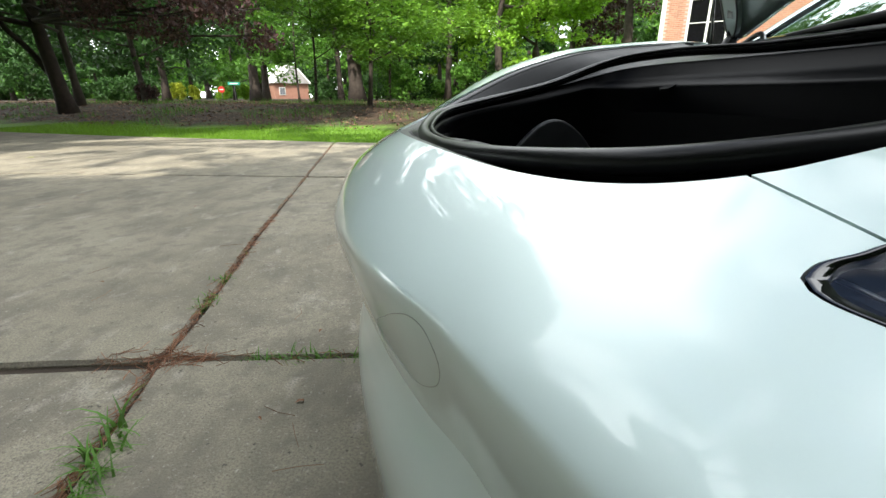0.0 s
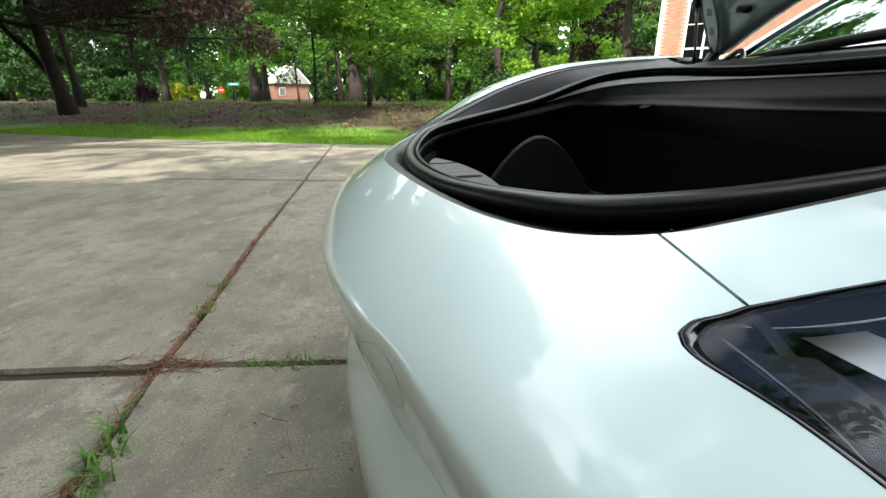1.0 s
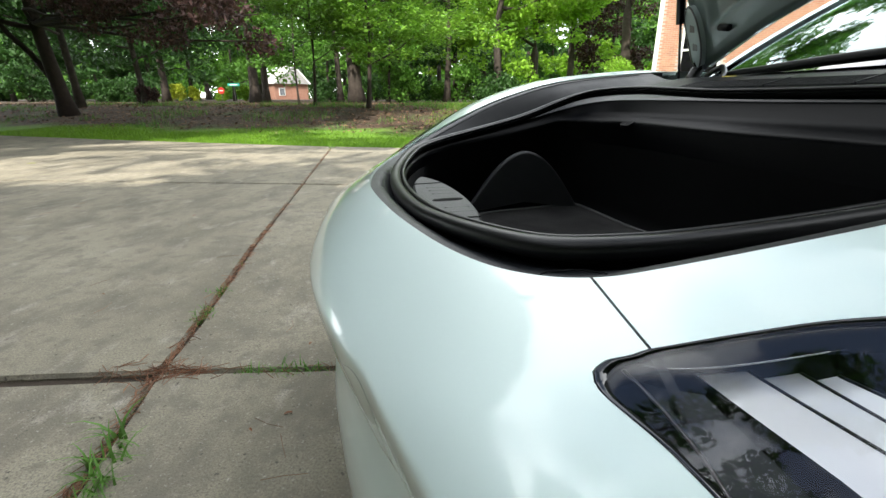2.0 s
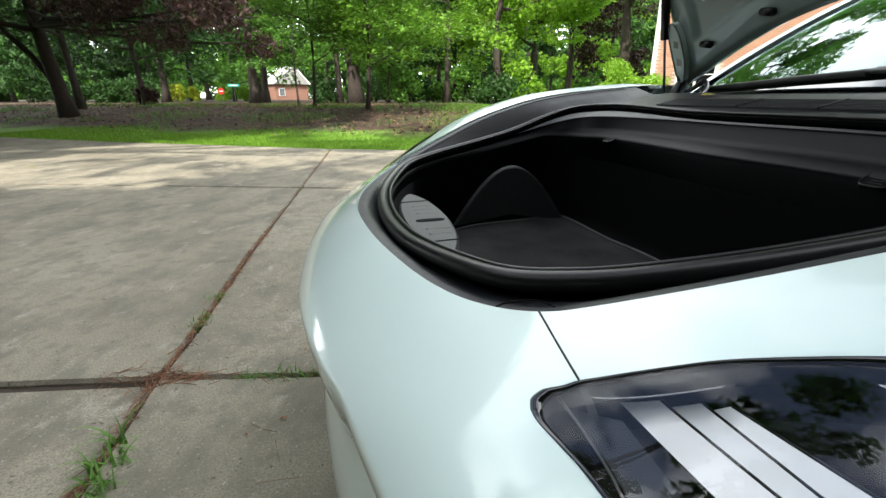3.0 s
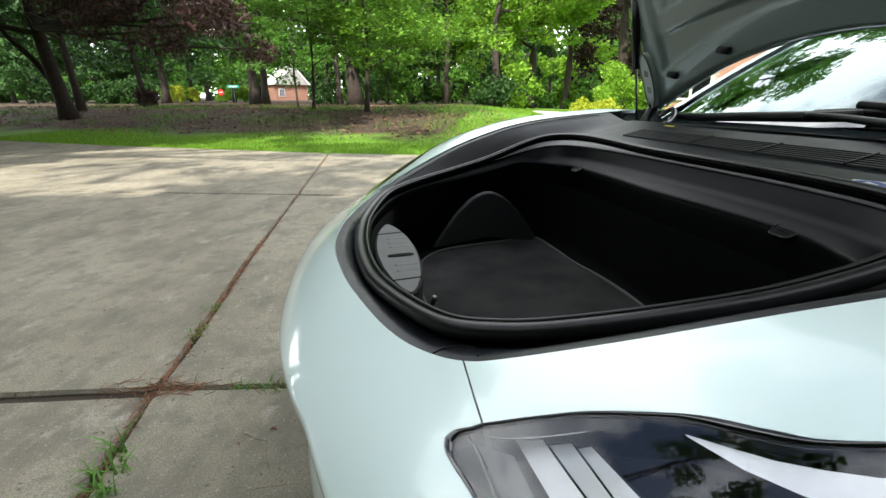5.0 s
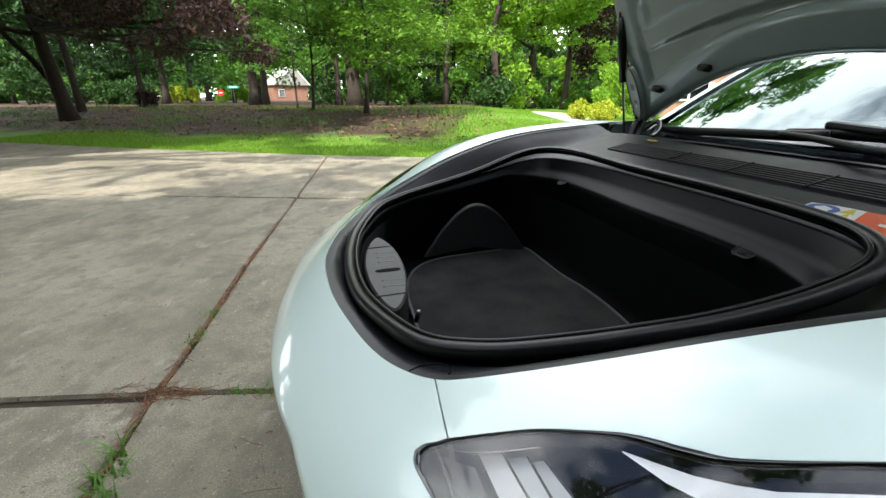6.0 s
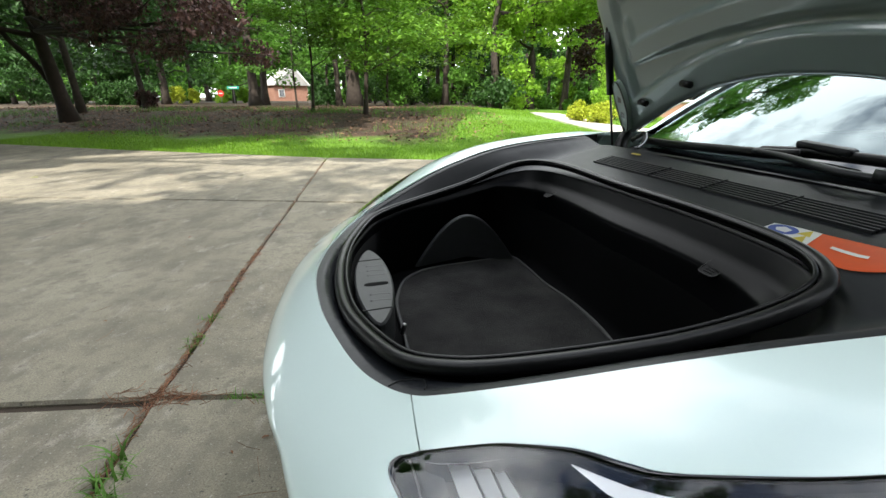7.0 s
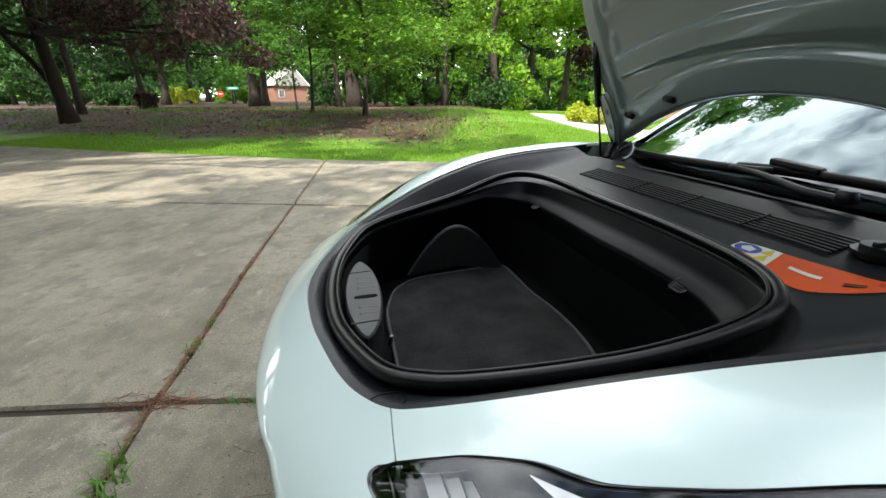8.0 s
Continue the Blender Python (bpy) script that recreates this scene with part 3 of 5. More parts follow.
# the tub: a shoulder that is wide at the rear, then walls down to the floor
def tub_ring(k, w_shift, w_flat=None):
    q = inset(rim, 0.020)
    r = q.copy()
    for i in range(len(q)):
        u, v, w = q[i]
        rear = min(max((u - 0.10) / 0.35, 0.0), 1.0)
        back = min(max((u - 0.45) / 0.12, 0.0), 1.0)
        c = np.array((0.25, 0.0))
        way = c - q[i, :2]
        way = way / np.linalg.norm(way)
        r[i, :2] += way * (0.004 + 0.022 * rear + 0.030 * back) * k
        r[i, 2] = w + w_shift * (1 + 0.5 * rear + 1.3 * back) if w_flat is None else w_flat
    return r


rows = [inset(rim, 0.010, -0.010), inset(rim, 0.016, -0.014), tub_ring(0.12, -0.014), tub_ring(0.5, -0.0185), tub_ring(0.9, -0.0225), tub_ring(0.98, -0.0240), tub_ring(1.005, -0.0250), tub_ring(1.02, -0.0268), tub_ring(1.03, -0.030), tub_ring(1.05, -0.046)]
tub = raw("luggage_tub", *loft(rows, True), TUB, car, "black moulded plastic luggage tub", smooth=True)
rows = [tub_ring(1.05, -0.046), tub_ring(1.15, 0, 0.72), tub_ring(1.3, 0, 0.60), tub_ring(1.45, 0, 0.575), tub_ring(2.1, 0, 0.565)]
raw("tub_wall", *loft(rows, True), RECESS_BLACK, tub, "dull black tub lining", smooth=True)
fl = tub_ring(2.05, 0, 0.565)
raw("tub_floor", fl, [tuple(range(len(fl)))], RECESS_BLACK, tub)


def slab(loop, thick, bevel=0.003):
    """A flat piece with rounded upper edge from a closed plan loop (u, v, w), w its top."""
    n = len(loop)
    low, top = np.array(loop), np.array(loop)
    low[:, 2] -= thick
    side = np.array(loop)
    side[:, 2] -= bevel
    c = inset(top, bevel)
    verts = [tuple(p) for r in (low, side, c) for p in r]
    faces = [(i * n + j, i * n + (j + 1) % n, (i + 1) * n + (j + 1) % n, (i + 1) * n + j) for i in (0, 1) for j in range(n)]
    faces.append(tuple(range(2 * n, 3 * n)))
    return verts, faces


# side covers: half-round bulges on the flanks of the tub
for sign in (1, -1):
    rows = []
    for t in np.linspace(0, 1, 9):
        rows.append([(0.320 + 0.176 * x * (1 - 0.06 * t * t), sign * (0.455 - 0.014 * math.sin(t * math.pi / 2)), 0.575 + 0.170 * (1 - abs(x) ** 1.9) ** 1.12 * (1 - 0.06 * t * t)) for x in np.linspace(1, -1, 28)])
    rows.append([(0.320, sign * 0.440, 0.60)] * 28)
    raw("side_cover", *loft(rows), COVER, tub, "dark grey half-round side cover", smooth=True)
# latch cover at the front, ribbed, with a slot
def panel_loop(w, grow=0.0):
    half = [(-0.060, 0.0), (-0.055, 0.09), (-0.040, 0.17), (-0.022, 0.215), (-0.006, 0.205), (0.012, 0.15), (0.022, 0.08), (0.026, 0.0)]
    lp = half + [(u, -v) for u, v in half[-2:0:-1]]
    return smooth_curve([(u, v, w) for u, v in lp], 80, closed=True)
cover = raw("latch_cover", *slab(panel_loop(0.722), 0.07, 0.004), COVER_LIGHT, tub, "grey ribbed latch cover", smooth=False)
raw("slot", *slab(smooth_curve([(-0.034, -0.022, 0.7228), (0.010, -0.018, 0.7228), (0.010, -0.033, 0.7228), (-0.034, -0.037, 0.7228)], 24, closed=True), 0.003, 0.0004), RECESS_BLACK, cover)
for k, v in enumerate((0.085, 0.055, 0.025, -0.085, -0.115)):
    raw("rib", *tube(smooth_curve([(-0.03, v, 0.7215), (-0.01, v + 0.004, 0.7215), (0.012, v + 0.002, 0.7215)], 8), 0.0042, sides=8, flat=0.22), COVER_LIGHT, cover, smooth=True)
for v in (0.13, -0.155):
    raw("joint", *tube([(-0.048, v - 0.004, 0.7222), (0.010, v + 0.004, 0.7222)], 0.0016, sides=6), RUBBER, cover)
raw("latch", *tube([(0.030, -0.14, 0.655), (0.034, -0.150, 0.680)], 0.005, sides=8), CHROME_DARK, tub, "bright metal latch pin", smooth=True)
# load clips on the rear shoulder
for sign, u in ((1, 0.545), (-1, 0.545)):
    v = 0.335 * sign
    zz = lambda u: 0.8235 + 0.55 * (u - 0.553)
    flap_ = [(0.545, 0.0), (0.5455, 0.012), (0.551, 0.019), (0.575, 0.020), (0.594, 0.017), (0.600, 0.0), (0.594, -0.017), (0.575, -0.020), (0.551, -0.019), (0.5455, -0.012)]
    lp = smooth_curve([(u, v + w_, zz(u) + 0.0002) for u, w_ in flap_], 44, closed=True)
    clip = raw("bag_hook", *slab(lp, 0.006, 0.001), TUB, tub, smooth=False)
    raw("hook_edge", *tube(lp, 0.0011, closed=True, sides=6), RUBBER, clip, smooth=True)
    for k in range(4):
        g_ = 0.551 + 0.005 * k
        raw("grip", *tube([(g_, v - 0.009, zz(g_) + 0.0004), (g_, v + 0.009, zz(g_) + 0.0004)], 0.0009, sides=6), RUBBER, clip)

# ------------------------------------------------------------------ black trim round the frunk
def cowl_height(u):
    return 0.893 + 0.235 * (u - 0.64)


EDGE = np.array([tuple(skin(a, 0.0)) for a in np.linspace(-12.4, 12.4, 311)])
LIP = 0.022


def panel_z(u, v):
    """Height of the black panel: a flat lip along the painted edge, then a hollow that runs down to the seal or up to the cowl."""
    dist = np.hypot(EDGE[:, 0] - u, EDGE[:, 1] - v)
    i = int(dist.argmin())
    db, zb = float(dist[i]), float(EDGE[i, 2]) - 0.004
    dr = float(np.hypot(rim[:, 0] - u, rim[:, 1] - v).min())
    back = step01((u - 0.46) / 0.26)
    z0 = (rim_height(u, v) - 0.024) * (1 - back) + (cowl_height(u) - 0.002) * back
    wide = min(0.15, db + dr)
    k = step01((db - LIP * 0.8) / max(wide - LIP * 0.8, 1e-4))
    z = zb * (1 - k) + z0 * k
    hollow = math.sin(math.pi * min(max((db - LIP) / max(wide - LIP, 1e-4), 0.0), 1.0))
    return z - 0.008 * hollow * step01((u - 0.05) / 0.2) - 0.004 * step01((db - LIP) / 0.006) - 0.016 * step01((u - 0.30) / 0.2) * max(0.0, 1 - dr / 0.026) - 0.006 * max(0.0, 1 - dr / 0.022) ** 2


def plan_mesh(outline, holes, height, step, extra=(), keep=None):
    """A sheet over a plan outline with holes, triangulated, at height(u, v); extra points follow its edges, and the even grid fills the rest."""
    loops = [outline] + holes
    pts, edges = [], []
    for lp in loops:
        k = len(pts)
        pts += [Vector((p[0], p[1])) for p in lp]
        edges += [(k + i, k + (i + 1) % len(lp)) for i in range(len(lp))]

    def inside(p, lp):
        c = False
        for i in range(len(lp)):
            a, b = lp[i], lp[i - 1]
            if (a[1] > p[1]) != (b[1] > p[1]) and p[0] < (b[0] - a[0]) * (p[1] - a[1]) / (b[1] - a[1]) + a[0]:
                c = not c
        return c
    ok = lambda p: inside(p, outline) and not any(inside(p, h) for h in holes)
    us, vs_ = [p[0] for p in outline], [p[1] for p in outline]
    for u in np.arange(min(us), max(us), step):
        for v in np.arange(min(vs_), max(vs_), step):
            if ok((u, v)) and (keep is None or keep(u, v)):
                pts.append(Vector((u, v)))
    pts += [Vector((q[0], q[1])) for q in extra if ok(q)]
    vs, _, fs, *_ = geometry.delaunay_2d_cdt(pts, edges, [], 0, 1e-6)
    faces = [tuple(f) for f in fs if ok((sum(vs[i].x for i in f) / 3, sum(vs[i].y for i in f) / 3))]
    return [(p.x, p.y, height(p.x, p.y)) for p in vs], faces


WELL = 0.885
front_edge = [tuple(p[:2]) for p in EDGE if p[0] < WELL]
back_edge = [(WELL + 0.02 * (1 - (v / 0.8) ** 2), v) for v in np.linspace(front_edge[-1][1], front_edge[0][1], 60)[1:-1]]
slots = [(0.740, -0.44), (0.812, -0.44), (0.812, 0.41), (0.740, 0.41)]
slots = [tuple(Vector(slots[i]).lerp(Vector(slots[(i + 1) % 4]), j / 12)) for i in range(4) for j in range(12)]
way_ = np.gradient(EDGE[:, :2], axis=0)
way_ = np.stack([-way_[:, 1], way_[:, 0]], 1) / np.linalg.norm(way_, axis=1)[:, None]
if ((EDGE[:, :2] - (0.4, 0.0)) * way_).sum() > 0:
    way_ = -way_
rings = [tuple(p[:2]) for d in (-0.003, -0.010, -0.018, -0.027, -0.038) for p in inset(rim, d)]
rings = [q for q in rings if float(np.hypot(EDGE[:, 0] - q[0], EDGE[:, 1] - q[1]).min()) > 0.012 and not (0.73 < q[0] < 0.82 and abs(q[1]) < 0.46)]
rings += [tuple(q) for d in (0.007, 0.016, LIP + 0.002, LIP + 0.009, 0.044) for q in EDGE[:, :2] + way_ * d if float(np.hypot(rim[:, 0] - q[0], rim[:, 1] - q[1]).min()) > 0.010 + 0.4 * d]
free = lambda u, v: float(np.hypot(rim[:, 0] - u, rim[:, 1] - v).min()) > 0.046 and float(np.hypot(EDGE[:, 0] - u, EDGE[:, 1] - v).min()) > 0.052
cowl = raw("trim_panel", *plan_mesh(front_edge + back_edge, [[tuple(p[:2]) for p in inset(rim, 0.004)], slots], panel_z, 0.014, rings, free), BLACK, car, "satin black plastic trim with air grille", smooth=True)
raw("trim_lip", *loft([[tuple(p - np.array((0, 0, 0.003))) for p in EDGE], [tuple(p - np.array((0, 0, 0.035))) for p in EDGE]]), BLACK, cowl, smooth=True)
# the fold between the lip and the hollow
fold_ = [(u, v, panel_z(u, v) + 0.0004) for u, v in EDGE[:, :2] + way_ * (LIP + 0.003)]
for line in (fold_[8:92],):
    raw("trim_fold", *tube(line, 0.0013, sides=6), RUBBER, cowl, smooth=True)
for sign in (1, -1):
    flap = [(-0.024, 0.437), (-0.010, 0.428), (0.004, 0.423), (0.018, 0.425), (0.026, 0.434), (0.026, 0.455), (0.020, 0.472)]
    lp = smooth_curve([(u, sign * v, panel_z(u, sign * v) + 0.0008) for u, v in flap], 30)
    raw("access_flap", *tube(lp, 0.0011, sides=6), RUBBER, cowl, smooth=True)
    raw("clip_pin", *tube([(0.004, sign * 0.466, 0.738), (0.004, sign * 0.474, 0.747)], 0.005, sides=8), RUBBER, cowl, smooth=True)
raw("grille_bed", [(0.735, -0.45, cowl_height(0.735) - 0.016), (0.817, -0.45, cowl_height(0.817) - 0.016), (0.817, 0.42, cowl_height(0.817) - 0.016), (0.735, 0.42, cowl_height(0.735) - 0.016)], [(0, 1, 2, 3)], RUBBER, cowl)
for i in range(7):
    u = 0.744 + 0.0105 * i
    for v0, v1 in ((-0.44, -0.262), (-0.258, -0.075), (-0.071, 0.12), (0.124, 0.41)):
        part("grille_slat", box((u, (v0 + v1) / 2, cowl_height(u) - 0.006), (0.0066, v1 - v0, 0.010), 0.0015), BLACK, cowl)
for v in (-0.26, -0.073, 0.122):
    part("grille_bridge", box((0.775, v, cowl_height(0.775) - 0.003), (0.073, 0.004, 0.008), 0.001, Matrix.Rotation(radians(-13.2), 4, "Y")), BLACK, cowl)
cap = raw("reservoir_cap", *tube([(0.79, -0.485, 0.915), (0.79, -0.485, 0.938)], 0.032, sides=28), BLACK, cowl, "round black filler cap")
raw("cap_ring", *tube([(0.79, -0.485, 0.922), (0.79, -0.485, 0.929)], 0.043, sides=28), RUBBER, cap)
part("cap_grip", box((0.79, -0.485, 0.941), (0.05, 0.009, 0.008), 0.002), BLACK, cap)
raw("washer_mark", *slab(smooth_curve([(0.842, 0.358, 0.9425), (0.850, 0.358, 0.9445), (0.850, 0.318, 0.9445), (0.842, 0.318, 0.9425)], 16, closed=True), 0.001, 0.0003), YELLOW, cowl)

# warning sticker: white end with a blue disc and two yellow triangles, orange body with a white bar
def sticker_point(t, k):
    """t from the white tip along the seal, k across."""
    inner_ = smooth_curve([(0.667, -0.318), (0.652, -0.40), (0.630, -0.452), (0.628, -0.500), (0.655, -0.535), (0.692, -0.562), (0.73, -0.585)], 60)
    outer_ = smooth_curve([(0.690, -0.318), (0.697, -0.36), (0.700, -0.411), (0.706, -0.47), (0.714, -0.535), (0.726, -0.555), (0.745, -0.575)], 60)
    i = min(int(t * 59), 58)
    f = t * 59 - i
    p = (inner_[i] * (1 - f) + inner_[i + 1] * f) * (1 - k) + (outer_[i] * (1 - f) + outer_[i + 1] * f) * k
    return p
def on_cowl(p, dz):
    return (p[0], p[1], panel_z(p[0], p[1]) + dz)
def sticker_strip(t0, t1, k0, k1, dz, n=14):
    return loft([[on_cowl(sticker_point(t, k), dz) for k in np.linspace(k0, k1, 5)] for t in np.linspace(t0, t1, n)])
label = raw("warning_sticker", *sticker_strip(0.0, 1.0, 0, 1, 0.0015, 40), ORANGE, car, "orange and white warning sticker")
raw("white_field", *sticker_strip(0.0, 0.30, 0.02, 0.98, 0.0022), STICKER_WHITE, label)
c = sticker_point(0.10, 0.45)
disc = [on_cowl((c[0] + 0.019 * math.cos(x) * 0.8, c[1] + 0.026 * math.sin(x)), 0.0028) for x in np.linspace(0, 2 * math.pi, 24, endpoint=False)]
raw("blue_disc", disc, [tuple(range(24))], BLUE, label)
raw("disc_figure", [on_cowl((c[0] + x, c[1] + y), 0.0033) for x, y in ((-0.008, -0.012), (0.004, -0.014), (0.009, 0.004), (0.0, 0.014), (-0.008, 0.006))], [(0, 1, 2, 3, 4)], STICKER_WHITE, label)
for k in (0.28, 0.72):
    c = sticker_point(0.235, k)
    raw("yellow_triangle", [on_cowl((c[0] - 0.010, c[1] - 0.012), 0.0028), on_cowl((c[0] - 0.010, c[1] + 0.012), 0.0028), on_cowl((c[0] + 0.011, c[1]), 0.0028)], [(0, 1, 2)], YELLOW, label)
raw("white_bar", *sticker_strip(0.42, 0.60, 0.46, 0.56, 0.0025), STICKER_WHITE, label)
raw("dark_bar", *sticker_strip(0.70, 0.79, 0.30, 0.36, 0.0025), RUBBER, label)
raw("dark_bar", *sticker_strip(0.70, 0.79, 0.42, 0.47, 0.0025), RUBBER, label)
raw("red_spot", *sticker_strip(0.83, 0.90, 0.45, 0.75, 0.0025), RED, label)

# ------------------------------------------------------------------ wiper well, wipers, windscreen
rows = [[(u, v, z - 0.02 * (v / 0.75) ** 2) for v in np.linspace(-0.76, 0.76, 24)] for u, z in ((0.884, 0.950), (0.905, 0.949), (0.909, 0.925), (0.95, 0.915), (1.06, 0.925), (1.12, 0.94))]
raw("wiper_well", *loft(rows), TUB, car, smooth=True)


def wiper(points, blade, name="wiper"):
    n = len(points)
    w = raw(name, *tube(smooth_curve(points, 22), np.linspace(0.011, 0.013, 22), sides=10, flat=0.7), BLACK, car, "black wiper arm and blade", smooth=True)
    bm = bmesh.new()
    e = points[-1]
    bmesh.ops.create_cone(bm, cap_ends=True, segments=24, radius1=0.021, radius2=0.017, depth=0.022, matrix=Matrix.Translation((e[0], e[1], e[2] + 0.008)))
    part("pivot_cap", bm, BLACK, w, smooth=True)
    raw("blade", *tube(smooth_curve(blade, 20), 0.008, sides=8, flat=1.6), RUBBER, w, smooth=True)
    return w


wiper([(0.965, 0.02, 0.985), (0.955, -0.06, 0.983), (0.925, -0.16, 0.978), (0.895, -0.25, 0.974), (0.905, -0.325, 0.970)],
      [(1.08, 0.62, 0.958), (1.02, 0.40, 0.965), (0.985, 0.2, 0.974), (0.965, 0.0, 0.982), (0.965, -0.1, 0.988)])
blade_carrier = part("blade_carrier", box((1.005, -0.125, 1.005), (0.030, 0.13, 0.020), 0.008, Matrix.Rotation(radians(4), 4, "X")), BLACK, car, "black wiper blade carrier")
raw("blade", *tube(smooth_curve([(0.985, 0.02, 0.985), (1.0, -0.12, 0.992), (1.02, -0.34, 0.988), (1.06, -0.58, 0.97)], 20), 0.009, sides=8, flat=1.4), RUBBER, blade_carrier, smooth=True)


def glass_base(v):
    return 0.985 + 0.16 * (v / 0.70) ** 2


def screen(t, k, out=0.0):
    """Windscreen: t up the glass, k across from -1 to 1."""
    half = 0.760 - 0.115 * t - 0.02 * t * t
    v = k * half
    u = glass_base(k * 0.70) + 0.89 * t - 0.10 * t * k * k
    z = 0.955 + 0.56 * t - 0.125 * t * t - 0.015 * k * k + 0.05 * (1 - k * k) * math.sin(t * math.pi) * 0.3
    return (u, v, z + out)


rows = [[screen(t, k) for k in np.linspace(-1, 1, 33)] for t in np.linspace(0, 1, 24)]
back = [[screen(t, k, -0.005) for k in np.linspace(-1, 1, 33)] for t in np.linspace(0, 1, 24)]
v1, f1 = loft(rows)
v2, f2 = loft(back)
n1 = len(v1)
ws = raw("windscreen", v1 + v2, [f[::-1] for f in f1] + [tuple(n1 + i for i in f[::-1]) for f in f2], GLASS, car, "sloping clear windscreen reflecting sky and trees", smooth=True)
ws.visible_shadow = False
rows = [[screen(t, k, 0.002) for k in np.linspace(-1, 1, 33)] for t in np.linspace(0, 0.035, 3)]
raw("glass_border", *loft(rows), GLOSS, car, smooth=True)
rows = [[(glass_base(k * 0.7) + 0.03 + x, k * 0.70, 0.93 + z) for k in np.linspace(-1, 1, 15)] for x, z in ((0, 0), (0.15, 0.035), (0.4, 0.06), (0.6, 0.06), (0.66, 0.0), (0.66, -0.4))]
raw("dashboard", *loft(rows), DASH, car, smooth=True)
for sign in (1, -1):
    rows = []
    for t in np.linspace(0, 1, 14):
        p = Vector(screen(t, sign))
        rows.append([p + Vector((-0.012, sign * 0.002, 0.004)), p + Vector((0.0, sign * 0.022, 0.016)), p + Vector((0.03, sign * 0.055, 0.008)), p + Vector((0.05, sign * 0.075, -0.03)), p + Vector((0.05, sign * 0.03, -0.05))])
    raw("windscreen_pillar", *loft(rows), PAINT, car, smooth=True)
# roof, cabin and flanks
def section(u):
    """Half section of the body behind the windscreen: list of (v, w)."""
    roof = float(np.interp(u, (1.84, 2.4, 3.0, 3.8, 4.3, 4.55), (1.375, 1.375, 1.36, 1.22, 1.05, 0.93)))
    hw = float(np.interp(u, (1.84, 3.0, 3.9, 4.55), (0.62, 0.57, 0.52, 0.50)))
    return [(0, roof + 0.012), (hw * 0.7, roof), (hw, roof - 0.045), (min(hw + 0.10, 0.72), max(roof - 0.22, 0.99)), (0.76, 0.965)]
for lo, hi, name, mat in ((0, 3, "roof", GLOSS), (2, 5, "side_window", GLOSS)):
    for sign in (1, -1):
        rows = [[(u, sign * v, w) for v, w in section(u)[lo:hi]] for u in np.linspace(1.86, 4.5, 30)]
        raw(name, *loft(rows), mat, car, smooth=True)
for sign in (1, -1):
    rows = []
    for u in np.linspace(1.02, 4.6, 60):
        tail = min(max((u - 4.2) / 0.4, 0), 1) ** 2
        r = [(0.80 - 0.04 * tail, 0.978 - 0.03 * tail), (0.86, 0.965), (0.93, 0.90), (0.965, 0.80), (0.975, 0.62), (0.965, 0.45), (0.94, 0.28), (0.86, 0.20)]
        rows.append([(u, sign * v * (1 - 0.10 * tail), w) for v, w in r])
    raw("flank", *loft(rows), PAINT, car, smooth=True)
    raw("side_window_front", [screen(0.15, sign), screen(1.0, sign), (1.96, sign * 0.70, 0.99), (1.15, sign * 0.76, 0.97)], [(0, 1, 2, 3)], GLOSS, car)
rows = [[(4.6 + 0.05 * math.sin(t * math.pi), v, 0.30 + 0.63 * t) for t in np.linspace(0, 1, 8)] for v in np.linspace(-0.87, 0.87, 12)]
raw("tail", *loft(rows), PAINT, car, smooth=True)
rows = [[(u, v, 0.17) for v in (-0.85, 0.85)] for u in (0.0, 4.6)]
raw("underbody", *loft(rows), TUB, car)
def wheel(u, v):
    bm = bmesh.new()
    prof = [(0.225, -0.11), (0.34, -0.12), (0.358, -0.09), (0.36, 0), (0.358, 0.09), (0.34, 0.12), (0.225, 0.11)]
    w = raw("wheel", *loft([[(u + r * math.cos(x), v + y, 0.36 + r * math.sin(x)) for r, y in prof] for x in np.linspace(0, 2 * math.pi, 41)]), RUBBER, car, smooth=True)
    s = 1 if v > 0 else -1
    bm.free()
    for k in range(5):
        x = 2 * math.pi * k / 5
        part("spoke", box((u, v + s * 0.09, 0.36), (0.44, 0.03, 0.045), 0.008, Matrix.Rotation(x / 2 * 2, 4, "Y")), CHROME, w)
for u in (0.62, 3.52):
    for v in (-0.84, 0.84):
        wheel(u, v)

# ------------------------------------------------------------------ bonnet, raised on its hinges
OPEN = radians(68)
def bonnet_point(l, v, off=0.0):
    """l along the lid from the hinge line, v across, off below the underside."""
    bow = 0.015 * ((v / 0.74) ** 2 - 1) + 0.05 * max(l - 0.4, 0) ** 2
    o = off + bow
    return Vector((1.08 - l * math.cos(OPEN) - o * math.sin(OPEN), v, 0.99 + l * math.sin(OPEN) - o * math.cos(OPEN)))
def lid_rear(v):
    x = 1 - (v / 0.69) ** 2
    return 0.187 * max(x, 0) ** 1.1 + 0.2 * min(x, 0)
def lid_half(l):
    return float(np.interp(l, (-0.03, 0.0, 0.15, 0.30, 0.48, 0.615, 0.725, 0.82, 0.94, 1.04, 1.08, 1.12, 1.15, 1.18, 1.207, 1.221),
                           (0.705, 0.708, 0.714, 0.724, 0.733, 0.712, 0.66, 0.61, 0.557, 0.513, 0.489, 0.445, 0.389, 0.306, 0.186, 0.0)))
